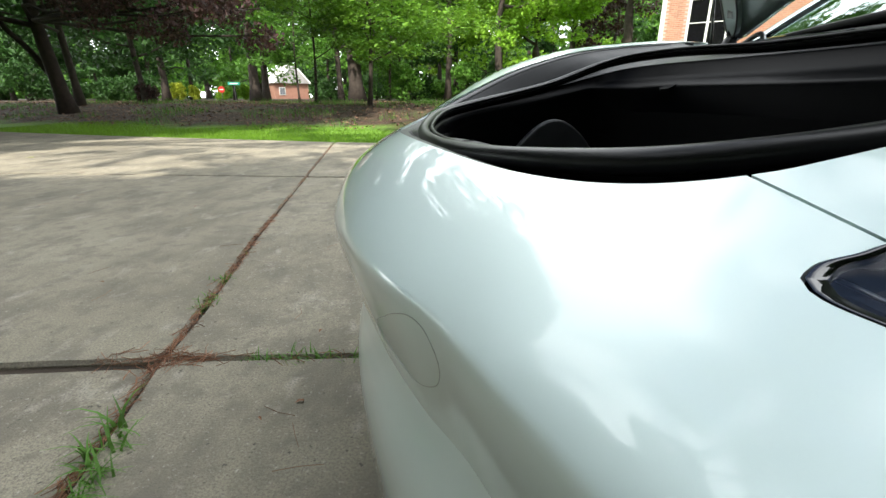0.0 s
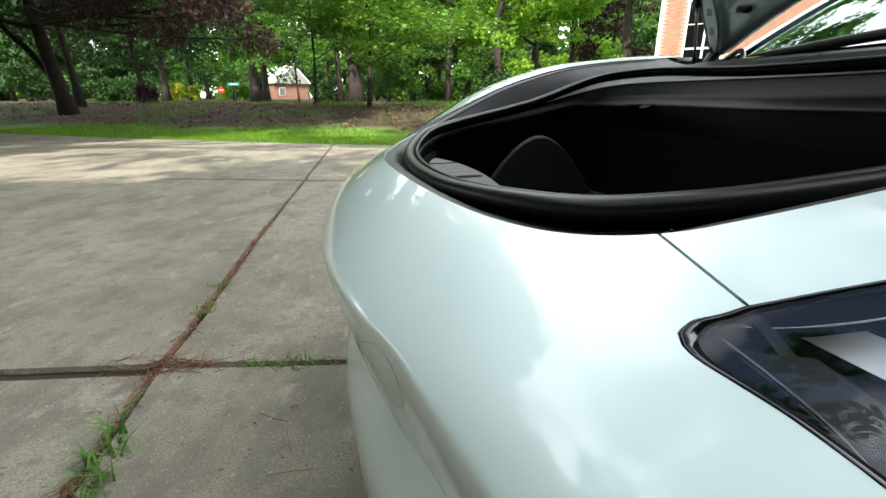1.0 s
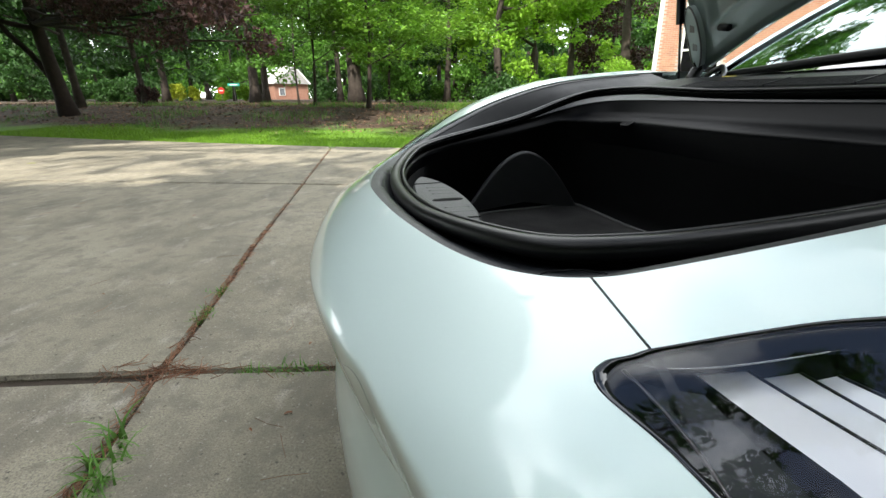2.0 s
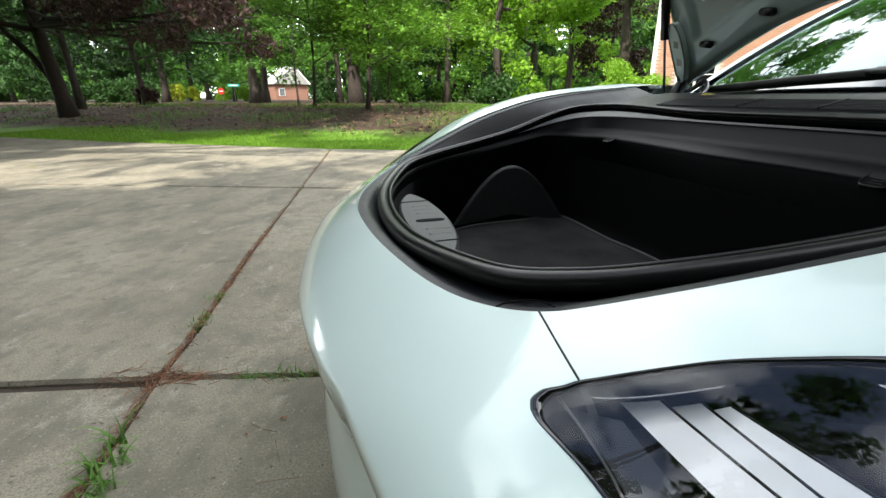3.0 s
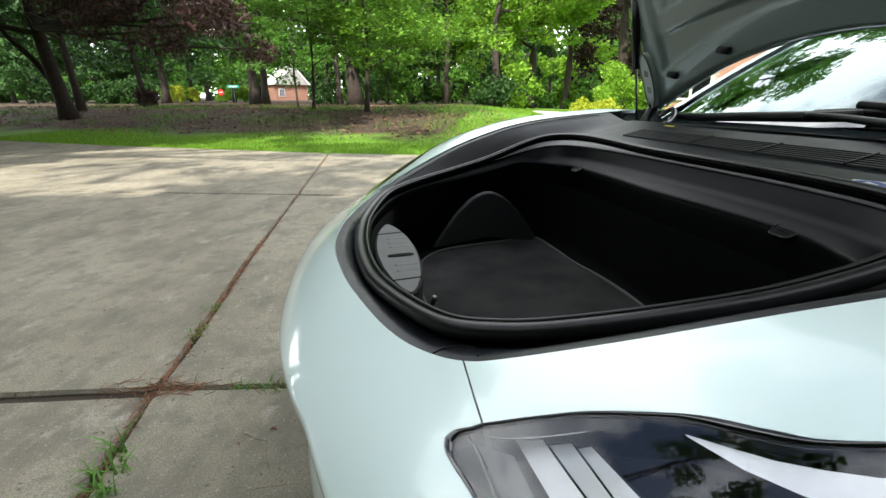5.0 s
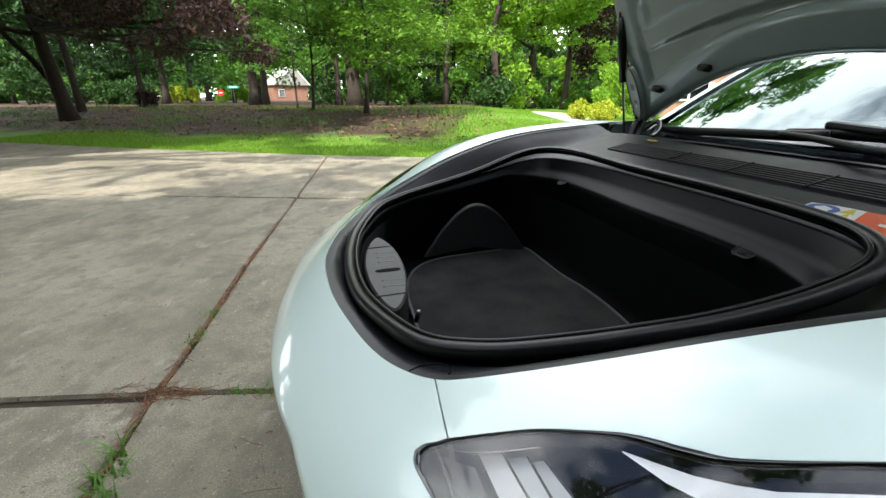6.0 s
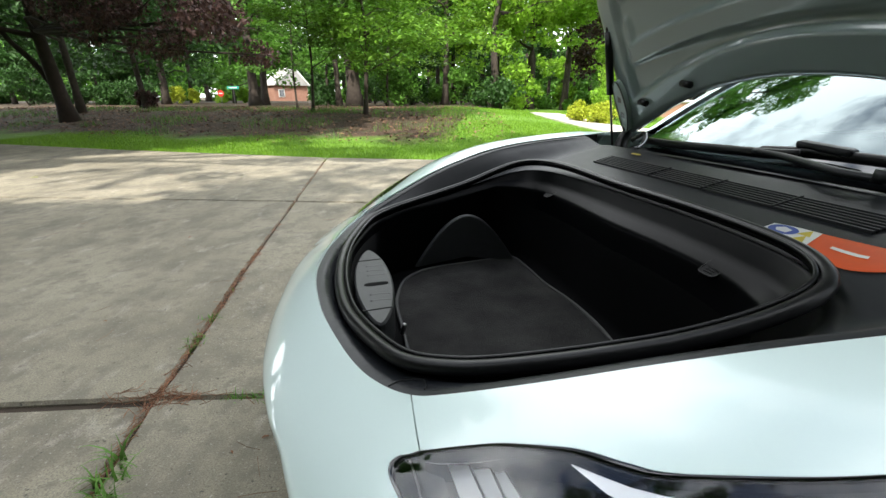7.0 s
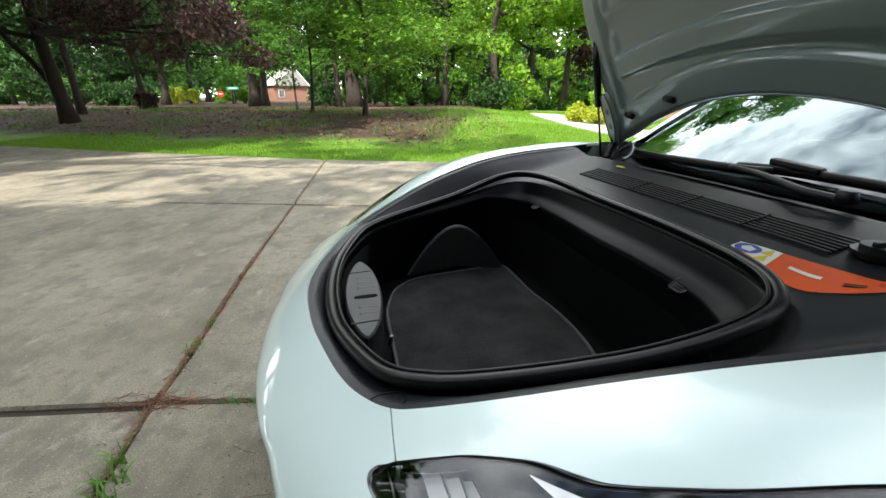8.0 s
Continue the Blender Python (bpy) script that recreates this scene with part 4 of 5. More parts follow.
def lid_grid(nv, nl, off, shrink=0.0):
    rows = []
    for k in np.linspace(-1, 1, nv):
        r = []
        for t in np.linspace(0, 1, nl):
            v0 = k * 0.705
            l0 = lid_rear(v0) + shrink
            l = l0 + (1.219 - shrink - l0) * t
            v = k * (lid_half(l) - shrink)
            l = l if t > 0 else lid_rear(v) + shrink
            r.append(bonnet_point(l, v, off(l, v) if callable(off) else off))
        rows.append(r)
    return rows
def stamped(l, v):
    """Relief of the inner panel: a raised rim, sunken fields and cross ribs."""
    edge = min(lid_half(l) - abs(v), (l - lid_rear(v)) * 0.9, 1.22 - l)
    step = lambda x, a, b: min(max((x - a) / (b - a), 0.0), 1.0)
    rim_ = step(edge, 0.0, 0.012) - step(edge, 0.090, 0.104)
    rib = 0
    for c, half_ in ((0.33, 0.030), (0.56, 0.042), (0.82, 0.040)):
        x = abs(l - c - 0.09 * (1 - (v / 0.7) ** 2) + 0.06)
        rib = max(rib, 1 - step(x, half_, half_ + 0.014))
    tip = 0
    for c in (0.37, 0.53):
        x = math.hypot((l - c) / 0.05, (abs(v) - 0.60) / 0.025)
        tip = max(tip, 1 - step(x, 0.7, 1.2))
    return 0.010 + 0.020 * rim_ + 0.014 * rib * step(edge, 0.10, 0.13) + 0.010 * tip
lid = raw("bonnet", *loft(lid_grid(151, 150, stamped)), PAINT_DARKENED, car, "raised white bonnet showing stamped inner panel", smooth=True)
raw("outer_panel", *loft(lid_grid(41, 30, -0.022)), PAINT, lid, smooth=True)
def lid_edge(off):
    pts = [bonnet_point(lid_rear(v), v, off) for v in np.linspace(-0.704, 0.704, 60)]
    pts += [bonnet_point(l, lid_half(l), off) for l in np.linspace(0.0, 1.219, 70)]
    pts += [bonnet_point(l, -lid_half(l), off) for l in np.linspace(1.219, 0.0, 70)]
    return pts
raw("hem", *loft([lid_edge(0.014), lid_edge(0.006), lid_edge(-0.018), lid_edge(-0.024)], True), PAINT, lid, smooth=True)
for v, l in ((0.563, 0.125), (0.335, 0.185), (-0.563, 0.125), (-0.335, 0.185)):
    p = bonnet_point(l, v, 0.034)
    raw("rubber_buffer", *tube([p + Vector((-0.004, -0.020, -0.003)), p + Vector((-0.004, 0.020, 0.003))], 0.0105, sides=12), RUBBER, lid, smooth=True)
for sign in (1, -1):
    v = 0.70 * sign
    top_, low_ = Vector((0.912, 0.692 * sign, 1.342)), Vector((1.012, 0.742 * sign, 0.925))
    st = raw("gas_strut", *tube([top_, top_.lerp(low_, 0.52)], 0.0145, sides=14), RUBBER, car, "black gas strut", smooth=True)
    raw("rod", *tube([top_.lerp(low_, 0.5), low_], 0.0045, sides=10), CHROME_DARK, st, smooth=True)
    raw("end_fitting", *tube(smooth_curve([top_ + Vector((0, 0, -0.02)), top_ + Vector((-0.004, 0, 0.012)), top_ + Vector((0.01, -0.012 * sign, 0.026)), top_ + Vector((0.024, -0.02 * sign, 0.03))], 12), 0.008, sides=10), RUBBER, st, smooth=True)
    raw("safety_clip", *tube(smooth_curve([top_ + Vector((0.02, -0.01 * sign, 0.055)), top_ + Vector((0.004, -0.03 * sign, 0.05)), top_ + Vector((0.012, -0.035 * sign, 0.01)), top_ + Vector((0.012, -0.05 * sign, -0.025)), top_ + Vector((0.02, -0.03 * sign, -0.035))], 24), 0.004, sides=8), RUBBER, st, smooth=True)
    # hinge: white leaf with two openings on a black foot
    hg = raw("hinge", *tube(smooth_curve([(1.01, sign * 0.685, 0.915), (1.025, sign * 0.695, 0.95), (1.04, sign * 0.695, 0.985), (1.03, sign * 0.69, 1.03)], 14), np.linspace(0.027, 0.015, 14), sides=10), RUBBER, car, "black hinge foot with white hinge leaf", smooth=True)
    lf = smooth_curve([tuple(bonnet_point(l, sign * w_, 0.052)) for l, w_ in ((0.02, 0.672), (0.09, 0.652), (0.17, 0.656), (0.215, 0.678), (0.18, 0.704), (0.09, 0.704), (0.03, 0.698))], 40, closed=True)
    lf2 = [Vector(p) + Vector((math.sin(OPEN), 0, math.cos(OPEN))) * 0.02 for p in lf]
    n = len(lf)
    raw("hinge_leaf", [tuple(p) for p in lf] + [tuple(p) for p in lf2], [tuple(range(n))] + [(i, (i + 1) % n, n + (i + 1) % n, n + i) for i in range(n)], HINGE_PAINT, hg)
    raw("leaf_edge", *tube(lf, 0.003, closed=True, sides=6), CHROME_DARK, hg, smooth=True)
    for l in (0.085, 0.145):
        c = bonnet_point(l, sign * 0.678, 0.0535)
        raw("opening", [tuple(c + Vector((-math.cos(OPEN), 0, math.sin(OPEN))) * x + Vector((0, y, 0))) for x, y in ((-0.014, -0.010), (0.006, -0.013), (0.014, 0.006), (-0.010, 0.012))], [(0, 1, 2, 3)], CHROME_DARK, hg)
    raw("hinge_spring", *tube(smooth_curve([(1.03, sign * 0.64, 0.955), (1.05, sign * 0.60, 0.985), (1.03, sign * 0.56, 0.965), (1.00, sign * 0.54, 0.945), (0.97, sign * 0.52, 0.94)], 20), 0.008, sides=8), CHROME_DARK, hg, smooth=True)
# loose load mat in the tub
half = [(0.045, 0.0), (0.045, 0.13), (0.055, 0.21), (0.093, 0.325), (0.176, 0.40), (0.33, 0.435), (0.47, 0.455), (0.50, 0.44), (0.506, 0.33), (0.507, 0.21), (0.522, 0.10), (0.527, 0.0)]
lp = half + [(u, -v) for u, v in half[-2:0:-1]]
lp = smooth_curve([(u, v, 0.580) for u, v in lp], 140, closed=True)
load_mat = tagged(raw("load_mat", *slab(lp, 0.012, 0.004), CARPET), "worn black carpet mat lying in the luggage tub", "mat")
load_mat.matrix_basis = CAR_AT
raw("edge_binding", *tube(inset(lp, 0.003, 0.001), 0.0045, closed=True, sides=8), BINDING, load_mat, smooth=True)

# ------------------------------------------------------------------ ground
def drive_edge(x):
    """Far edge of the concrete, y at x."""
    return float(np.interp(x, (-40, -10.9, -7.2, -4.27, -2.06, 0.21, 4, 14), (22, 11.37, 10.12, 9.29, 8.67, 8.34, 7.9, 7.2)))


def ground_z(x, y):
    """Lawn and woodland floor: just under the slabs, rising to a low bank under the trees."""
    far = y - drive_edge(x)
    bank = 0.52 * step01((far - 2.0) / 7.0) * (1 - 0.55 * step01((x - 1.5) / 5.0))
    return -0.02 - 0.06 * step01((-far - 0.4) / 0.8) + bank + 0.05 * noise.noise((x * 0.3, y * 0.3, 0)) * step01((far - 0.5) / 3)


xs = np.concatenate([np.arange(-400, -44, 24), np.arange(-44, 30, 0.8), np.arange(30, 400, 24)])
ys = np.concatenate([np.arange(-300, -6, 24), np.arange(-6, 46, 0.8), np.arange(46, 130, 6), np.arange(130, 500, 40)])
rows = [[(x, y, ground_z(x, y)) for y in ys] for x in xs]
ground = tagged(raw("ground", *loft(rows), GROUND, smooth=True), "green lawn turning to leaf-littered woodland floor", "ground", kind="structure")

# concrete slabs with open joints
driveway = tagged(new("driveway"), "weathered grey concrete driveway slabs with grassy joints", "driveway", kind="structure")
def joint_a(y):
    return float(np.interp(y, (-6, 0.2, 0.84, 1.27, 1.93, 2.53, 4.79, 8.5), (0.15, -0.73, -0.83, -0.905, -1.01, -1.12, -1.46, -2.01)))
def joint_b(x):
    return 1.262 + 0.075 * (x + 0.92) - 0.03 * max(x + 0.92, 0)
def joint_c(x):
    return 4.79 - 0.064 * (x + 1.48)
def slab_piece(low, high, left, right, drop=0.0, seed=1, g_low=0.009, g_high=0.009):
    """One cast slab between two cross joints and two long joints, with worn, slightly uneven edges."""
    g = 0.009
    rng = np.random.default_rng(seed)
    ny, nx = 30, 40
    right_side = [(right(y) - g, y) for y in np.linspace(low(right(low(0))) + g_low, high(right(high(0))) - g_high, ny)][1:]
    top = [(x, high(x) - g_high) for x in np.linspace(right(high(0)) - g, left(high(0)) + g, nx)][1:]
    left_side = [(left(y) + g, y) for y in np.linspace(high(left(high(0))) - g_high, low(left(low(0))) + g_low, ny)][1:-1]
    bottom = [(x, low(x) + g_low) for x in np.linspace(left(low(0)) + g, right(low(0)) - g, nx)]
    lp = bottom + right_side + top + left_side
    lp = [(x + rng.normal() * 0.0022, y + rng.normal() * 0.0022, -drop) for x, y in lp]
    n = len(lp)
    lower = [(x, y, -0.12) for x, y, z in lp]
    side = [(x, y, -drop - 0.012 - 0.004 * rng.random()) for x, y, z in lp]
    topl = inset(np.array(lp), 0.009)
    verts = lower + side + [tuple(p) for p in topl]
    faces = [(i * n + j, i * n + (j + 1) % n, (i + 1) * n + (j + 1) % n, (i + 1) * n + j) for i in (0, 1) for j in range(n)] + [tuple(range(2 * n, 3 * n))]
    ob = raw("slab", verts, faces, CONCRETE, driveway)
    return ob
near, far_left = (lambda x: -6.0), (lambda y: -16.0 - 0.3 * y)
far_right = lambda y: 9.0
edge_ = lambda x: drive_edge(x)
slab_piece(near, joint_b, far_left, joint_a, 0.012, 1, g_high=0.020)
slab_piece(near, joint_b, joint_a, far_right, 0.0, 2)
slab_piece(joint_b, joint_c, far_left, joint_a, 0.0, 3, 0.012, 0.024)
slab_piece(joint_b, joint_c, joint_a, far_right, 0.004, 4, 0.012, 0.024)
slab_piece(joint_c, edge_, far_left, joint_a, 0.0, 5, 0.024)
slab_piece(joint_c, edge_, joint_a, far_right, 0.0, 6, 0.024)
bed = [(-22, -6, -0.022), (9.2, -6, -0.022), (9.2, 7.3, -0.022)] + [(x, drive_edge(x) + 0.0, -0.022) for x in np.linspace(8, -20, 30)]
raw("joint_bed", bed, [tuple(range(len(bed)))], SOIL, driveway)

# pine needles and dirt lying in and along the joints
def needle_mesh(points, seed, length=(0.05, 0.13), thick=0.0011, spread=0.02, z0=0.003, along=None):
    rng = np.random.default_rng(seed)
    verts, faces = [], []
    for x, y in points:
        a = rng.uniform(0, 2 * math.pi) if along is None else along + rng.normal() * 0.55
        l = rng.uniform(*length)
        bend = rng.normal() * 0.25
        cx, cy = x + rng.normal() * spread, y + rng.normal() * spread
        z = z0 + abs(rng.normal()) * 0.004
        k = len(verts)
        for j in (-1, 0, 1):
            aa = a + bend * j
            px, py = cx + math.cos(aa) * l * 0.5 * j, cy + math.sin(aa) * l * 0.5 * j
            nx, ny = -math.sin(aa) * thick, math.cos(aa) * thick
            verts += [(px - nx, py - ny, z), (px + nx, py + ny, z), (px, py, z + thick * 1.5)]
        for j in (0, 1):
            q = k + 3 * j
            faces += [(q, q + 2, q + 5, q + 3), (q + 2, q + 1, q + 4, q + 5)]
    return verts, faces
rng_n = np.random.default_rng(11)
pts = [(joint_a(y) + rng_n.normal() * 0.009, y) for y in np.concatenate([rng_n.uniform(0.3, 3.2, 620), rng_n.uniform(3.2, 8.4, 260)])]
tagged(raw("pine_needles", *needle_mesh(pts, 1, along=1.72, spread=0.008, length=(0.03, 0.09), z0=-0.006), NEEDLE), "brown pine needles packed in the driveway joint", "pine needles", kind="stuff")
pts = [(-0.90 + rng_n.normal() * 0.09, 1.265 + rng_n.normal() * 0.03) for _ in range(80)] + [(x, joint_b(x)) for x in rng_n.uniform(-0.9, 0.3, 60)]
tagged(raw("pine_needles", *needle_mesh(pts, 2, spread=0.014, length=(0.04, 0.11), z0=-0.002), NEEDLE), "brown pine needles heaped where the joints cross", "pine needles", kind="stuff")
pts = [(rng_n.uniform(-5, 0.5), rng_n.uniform(0.2, 7)) for _ in range(90)] + [(-0.36 + rng_n.normal() * 0.03, 0.93 + rng_n.normal() * 0.02) for _ in range(3)]
tagged(raw("loose_needles", *needle_mesh(pts, 3, spread=0.05, z0=0.001, thick=0.0007), NEEDLE), "loose pine needles scattered on the concrete", "pine needles", kind="stuff")

# tufts of grass in the joints
def tuft(x, y, count, height, spread, seed, lean=1.25):
    rng = np.random.default_rng(seed)
    verts, faces = [], []
    for _ in range(count):
        a, l = rng.uniform(0, 2 * math.pi), height * rng.uniform(0.5, 1.2)
        w = l * 0.03 + 0.0014
        bx, by = rng.normal() * spread, rng.normal() * spread
        k = len(verts)
        ln = lean * rng.uniform(0.4, 1.3)
        for j in range(5):
            t = j / 4
            r = l * math.sin(ln * t) * t
            z = l * t * math.cos(ln * t)
            ww = w * (1 - t) + 0.0003
            verts += [(bx + math.cos(a) * r - math.sin(a) * ww, by + math.sin(a) * r + math.cos(a) * ww, max(z, 0.001)), (bx + math.cos(a) * r + math.sin(a) * ww, by + math.sin(a) * r - math.cos(a) * ww, max(z, 0.001))]
        for j in range(4):
            q = k + 2 * j
            faces.append((q, q + 1, q + 3, q + 2))
    ob = raw("grass_tuft", verts, faces, GRASS)
    ob.matrix_basis = pose(x, y, -0.02)
    return tagged(ob, "green grass tuft growing from a driveway joint", "grass tuft", "joint weeds")
for i, (x, y, n, h, sp) in enumerate(((-0.785, 0.80, 22, 0.10, 0.020), (-0.81, 0.87, 26, 0.11, 0.024), (-0.835, 0.95, 12, 0.13, 0.014), (-0.77, 0.72, 22, 0.10, 0.018), (-0.75, 0.62, 20, 0.1, 0.02),
                                     (-0.975, 1.66, 40, 0.05, 0.02), (-0.985, 1.73, 30, 0.05, 0.016), (-1.02, 1.94, 44, 0.055, 0.02), (-1.085, 2.35, 14, 0.04, 0.016),
                                     (-0.62, 1.275, 26, 0.045, 0.02), (-0.56, 1.275, 30, 0.05, 0.024), (-0.48, 1.28, 30, 0.05, 0.022), (-0.40, 1.28, 34, 0.055, 0.024), (-0.30, 1.285, 30, 0.05, 0.02),
                                     (-1.44, 4.6, 14, 0.04, 0.03), (-1.97, 8.2, 24, 0.06, 0.05), (-2.0, 8.45, 40, 0.08, 0.06))):
    tuft(x, y, n, h, sp, 50 + i)
# a few dead leaves
def leaf_flat(x, y, size, rot, mat):
    n = 10
    verts = [(0, 0, 0.006)]
    for i in range(n):
        a = 2 * math.pi * i / n
        r = size * (0.5 + 0.5 * abs(math.cos(a))) * (1 if i % 2 else 0.8)
        verts.append((r * math.cos(a), r * 0.6 * math.sin(a), 0.002 + 0.006 * abs(math.sin(a))))
    ob = raw("fallen_leaf", verts, [(0, i + 1, (i + 1) % n + 1) for i in range(n)], mat)
    ob.matrix_basis = pose(x, y, 0, 0, 0, rot)
    return tagged(ob, "dry brown fallen leaf lying on concrete", "leaf", "fallen leaves")
for x, y, sz, r, m_ in ((-0.395, 1.05, 0.014, 20, NEEDLE), (-0.44, 1.45, 0.012, 70, NEEDLE), (-0.48, 0.98, 0.010, 140, NEEDLE), (-5.75, 6.37, 0.05, 30, LEAF_YELLOW), (-3.9, 6.6, 0.03, 10, NEEDLE), (-2.7, 5.6, 0.02, 50, NEEDLE),
                        (-1.55, 1.9, 0.010, 10, NEEDLE), (-1.9, 3.4, 0.02, 80, NEEDLE), (-0.33, 1.75, 0.012, 100, NEEDLE)):
    leaf_flat(x, y, sz, r, m_)

# garden path at the foot of the house
path_pts = [(5.9, 26.0), (5.3, 21.0), (4.95, 17.6), (5.15, 15.2), (6.2, 13.4), (8.5, 12.2)]
way_mid = smooth_curve(path_pts, 40)
rows = []
for i in range(40):
    t = way_mid[min(i + 1, 39)] - way_mid[max(i - 1, 0)]
    nrm = np.array((-t[1], t[0])) / np.linalg.norm(t)
    rows.append([(way_mid[i][0] + nrm[0] * w_, way_mid[i][1] + nrm[1] * w_, ground_z(way_mid[i][0] + nrm[0] * w_, way_mid[i][1] + nrm[1] * w_) + dz) for w_, dz in ((-0.82, -0.05), (-0.8, 0.05), (0.8, 0.05), (0.82, -0.05))])
tagged(raw("garden_path", *loft(rows), PATH_CONCRETE), "pale concrete garden path curving across the lawn", "path", kind="structure")


# ------------------------------------------------------------------ lawn blades and leaf litter
def blades(n, seed, x0, x1, y0, y1, height, mat, name, text, keep):
    rng = np.random.default_rng(seed)
    verts, faces = [], []
    while len(faces) < n:
        x, y = rng.uniform(x0, x1), rng.uniform(y0, y1)
        if not keep(x, y, rng):
            continue
        z = ground_z(x, y)
        a, l = rng.uniform(0, 2 * math.pi), height * rng.uniform(0.5, 1.3)
        w, r = 0.003 + 0.0005 * y * 0.5, l * rng.uniform(0.1, 0.8)
        k = len(verts)
        verts += [(x - math.sin(a) * w, y + math.cos(a) * w, z - 0.01), (x + math.sin(a) * w, y - math.cos(a) * w, z - 0.01), (x + math.cos(a) * r, y + math.sin(a) * r, z + l)]
        faces.append((k, k + 1, k + 2))
    return tagged(raw(name, verts, faces, mat), text, "grass", kind="stuff")
def on_lawn(x, y, rng):
    far = y - drive_edge(x)
    width = 3.2 + 1.2 * noise.noise((x * 0.35, 3.1, 0)) + 14 * step01((x + 0.5) / 3.5)
    return 0.0 < far < width and rng.random() < 1.2 - far / (width + 0.5)
blades(90000, 21, -12, 7, 7.4, 15, 0.055, LAWN_BLADE, "lawn_grass", "bright green mown lawn beside the driveway", on_lawn)
blades(30000, 22, -4, 12, 12, 30, 0.07, LAWN_BLADE, "lawn_grass", "bright green lawn by the garden path", lambda x, y, rng: x > -0.5 + 0.05 * (y - 12) and y - drive_edge(x) > 3 and float(np.hypot(way_mid[:, 0] - x, way_mid[:, 1] - y).min()) > 0.9)
def litter(n, seed):
    rng = np.random.default_rng(seed)
    verts, faces = [], []
    for _ in range(n):
        y = rng.uniform(11.5, 32)
        x = rng.uniform(-26, 2.5 - 0.02 * y)
        if y - drive_edge(x) < 2.2 + rng.random() * 1.5:
            continue
        z = ground_z(x, y) + 0.02
        a, s_ = rng.uniform(0, 6.28), rng.uniform(0.03, 0.07)
        k = len(verts)
        dx, dy = math.cos(a) * s_, math.sin(a) * s_
        verts += [(x - dx, y - dy, z), (x + dy * 0.6, y - dx * 0.6, z + rng.uniform(0, 0.04)), (x + dx, y + dy, z + rng.uniform(0, 0.03)), (x - dy * 0.6, y + dx * 0.6, z)]
        faces.append((k, k + 1, k + 2, k + 3))
    return tagged(raw("leaf_litter", verts, faces, LITTER), "brown leaf litter under the trees", "leaf litter", kind="stuff")
litter(14000, 31)
blades(5000, 33, -20, 2, 11, 26, 0.22, LEAF, "ground_cover", "low green ground cover among leaf litter", lambda x, y, rng: y - drive_edge(x) > 3 and noise.noise((x * 0.5, y * 0.5, 7)) > 0.12)

# ------------------------------------------------------------------ trees
def leaf_cards(centres, radii, count, size, seed, flat=0.6, up=0.5):
    """Many small folded leaves round the given clump centres."""
    rng = np.random.default_rng(seed)
    c, r = np.array(centres, float), np.array(radii, float)
    k = rng.choice(len(c), count, p=r ** 2 / (r ** 2).sum())
    d = rng.normal(size=(count, 3))
    d /= np.linalg.norm(d, axis=1)[:, None]
    rad = r[k] * rng.uniform(0.15, 1.0, count) ** 0.5
    pos = c[k] + d * rad[:, None] * np.array((1, 1, flat))
    n = rng.normal(size=(count, 3)) * (1 - up) + np.array((0, 0, 1.0)) * up
    n /= np.linalg.norm(n, axis=1)[:, None]
    a = np.cross(n, rng.normal(size=(count, 3)))
    a /= np.linalg.norm(a, axis=1)[:, None]
    b = np.cross(n, a)
    s = (size * rng.uniform(0.55, 1.35, count))[:, None]
    v = np.stack([pos - a * s, pos + b * s * 0.55 + n * s * 0.15, pos + a * s, pos - b * s * 0.55 + n * s * 0.15], 1).reshape(-1, 3)
    f = np.arange(count * 4).reshape(-1, 4)
    return v, [tuple(int(i) for i in q) for q in f]


def bent(p0, p1, rng, wobble, n=7):
    p0, p1 = np.array(p0, float), np.array(p1, float)
    pts = [p0 + (p1 - p0) * t + (rng.normal(size=3) * wobble * (0 < t < 1)) for t in np.linspace(0, 1, 4)]
    return smooth_curve(pts, n)


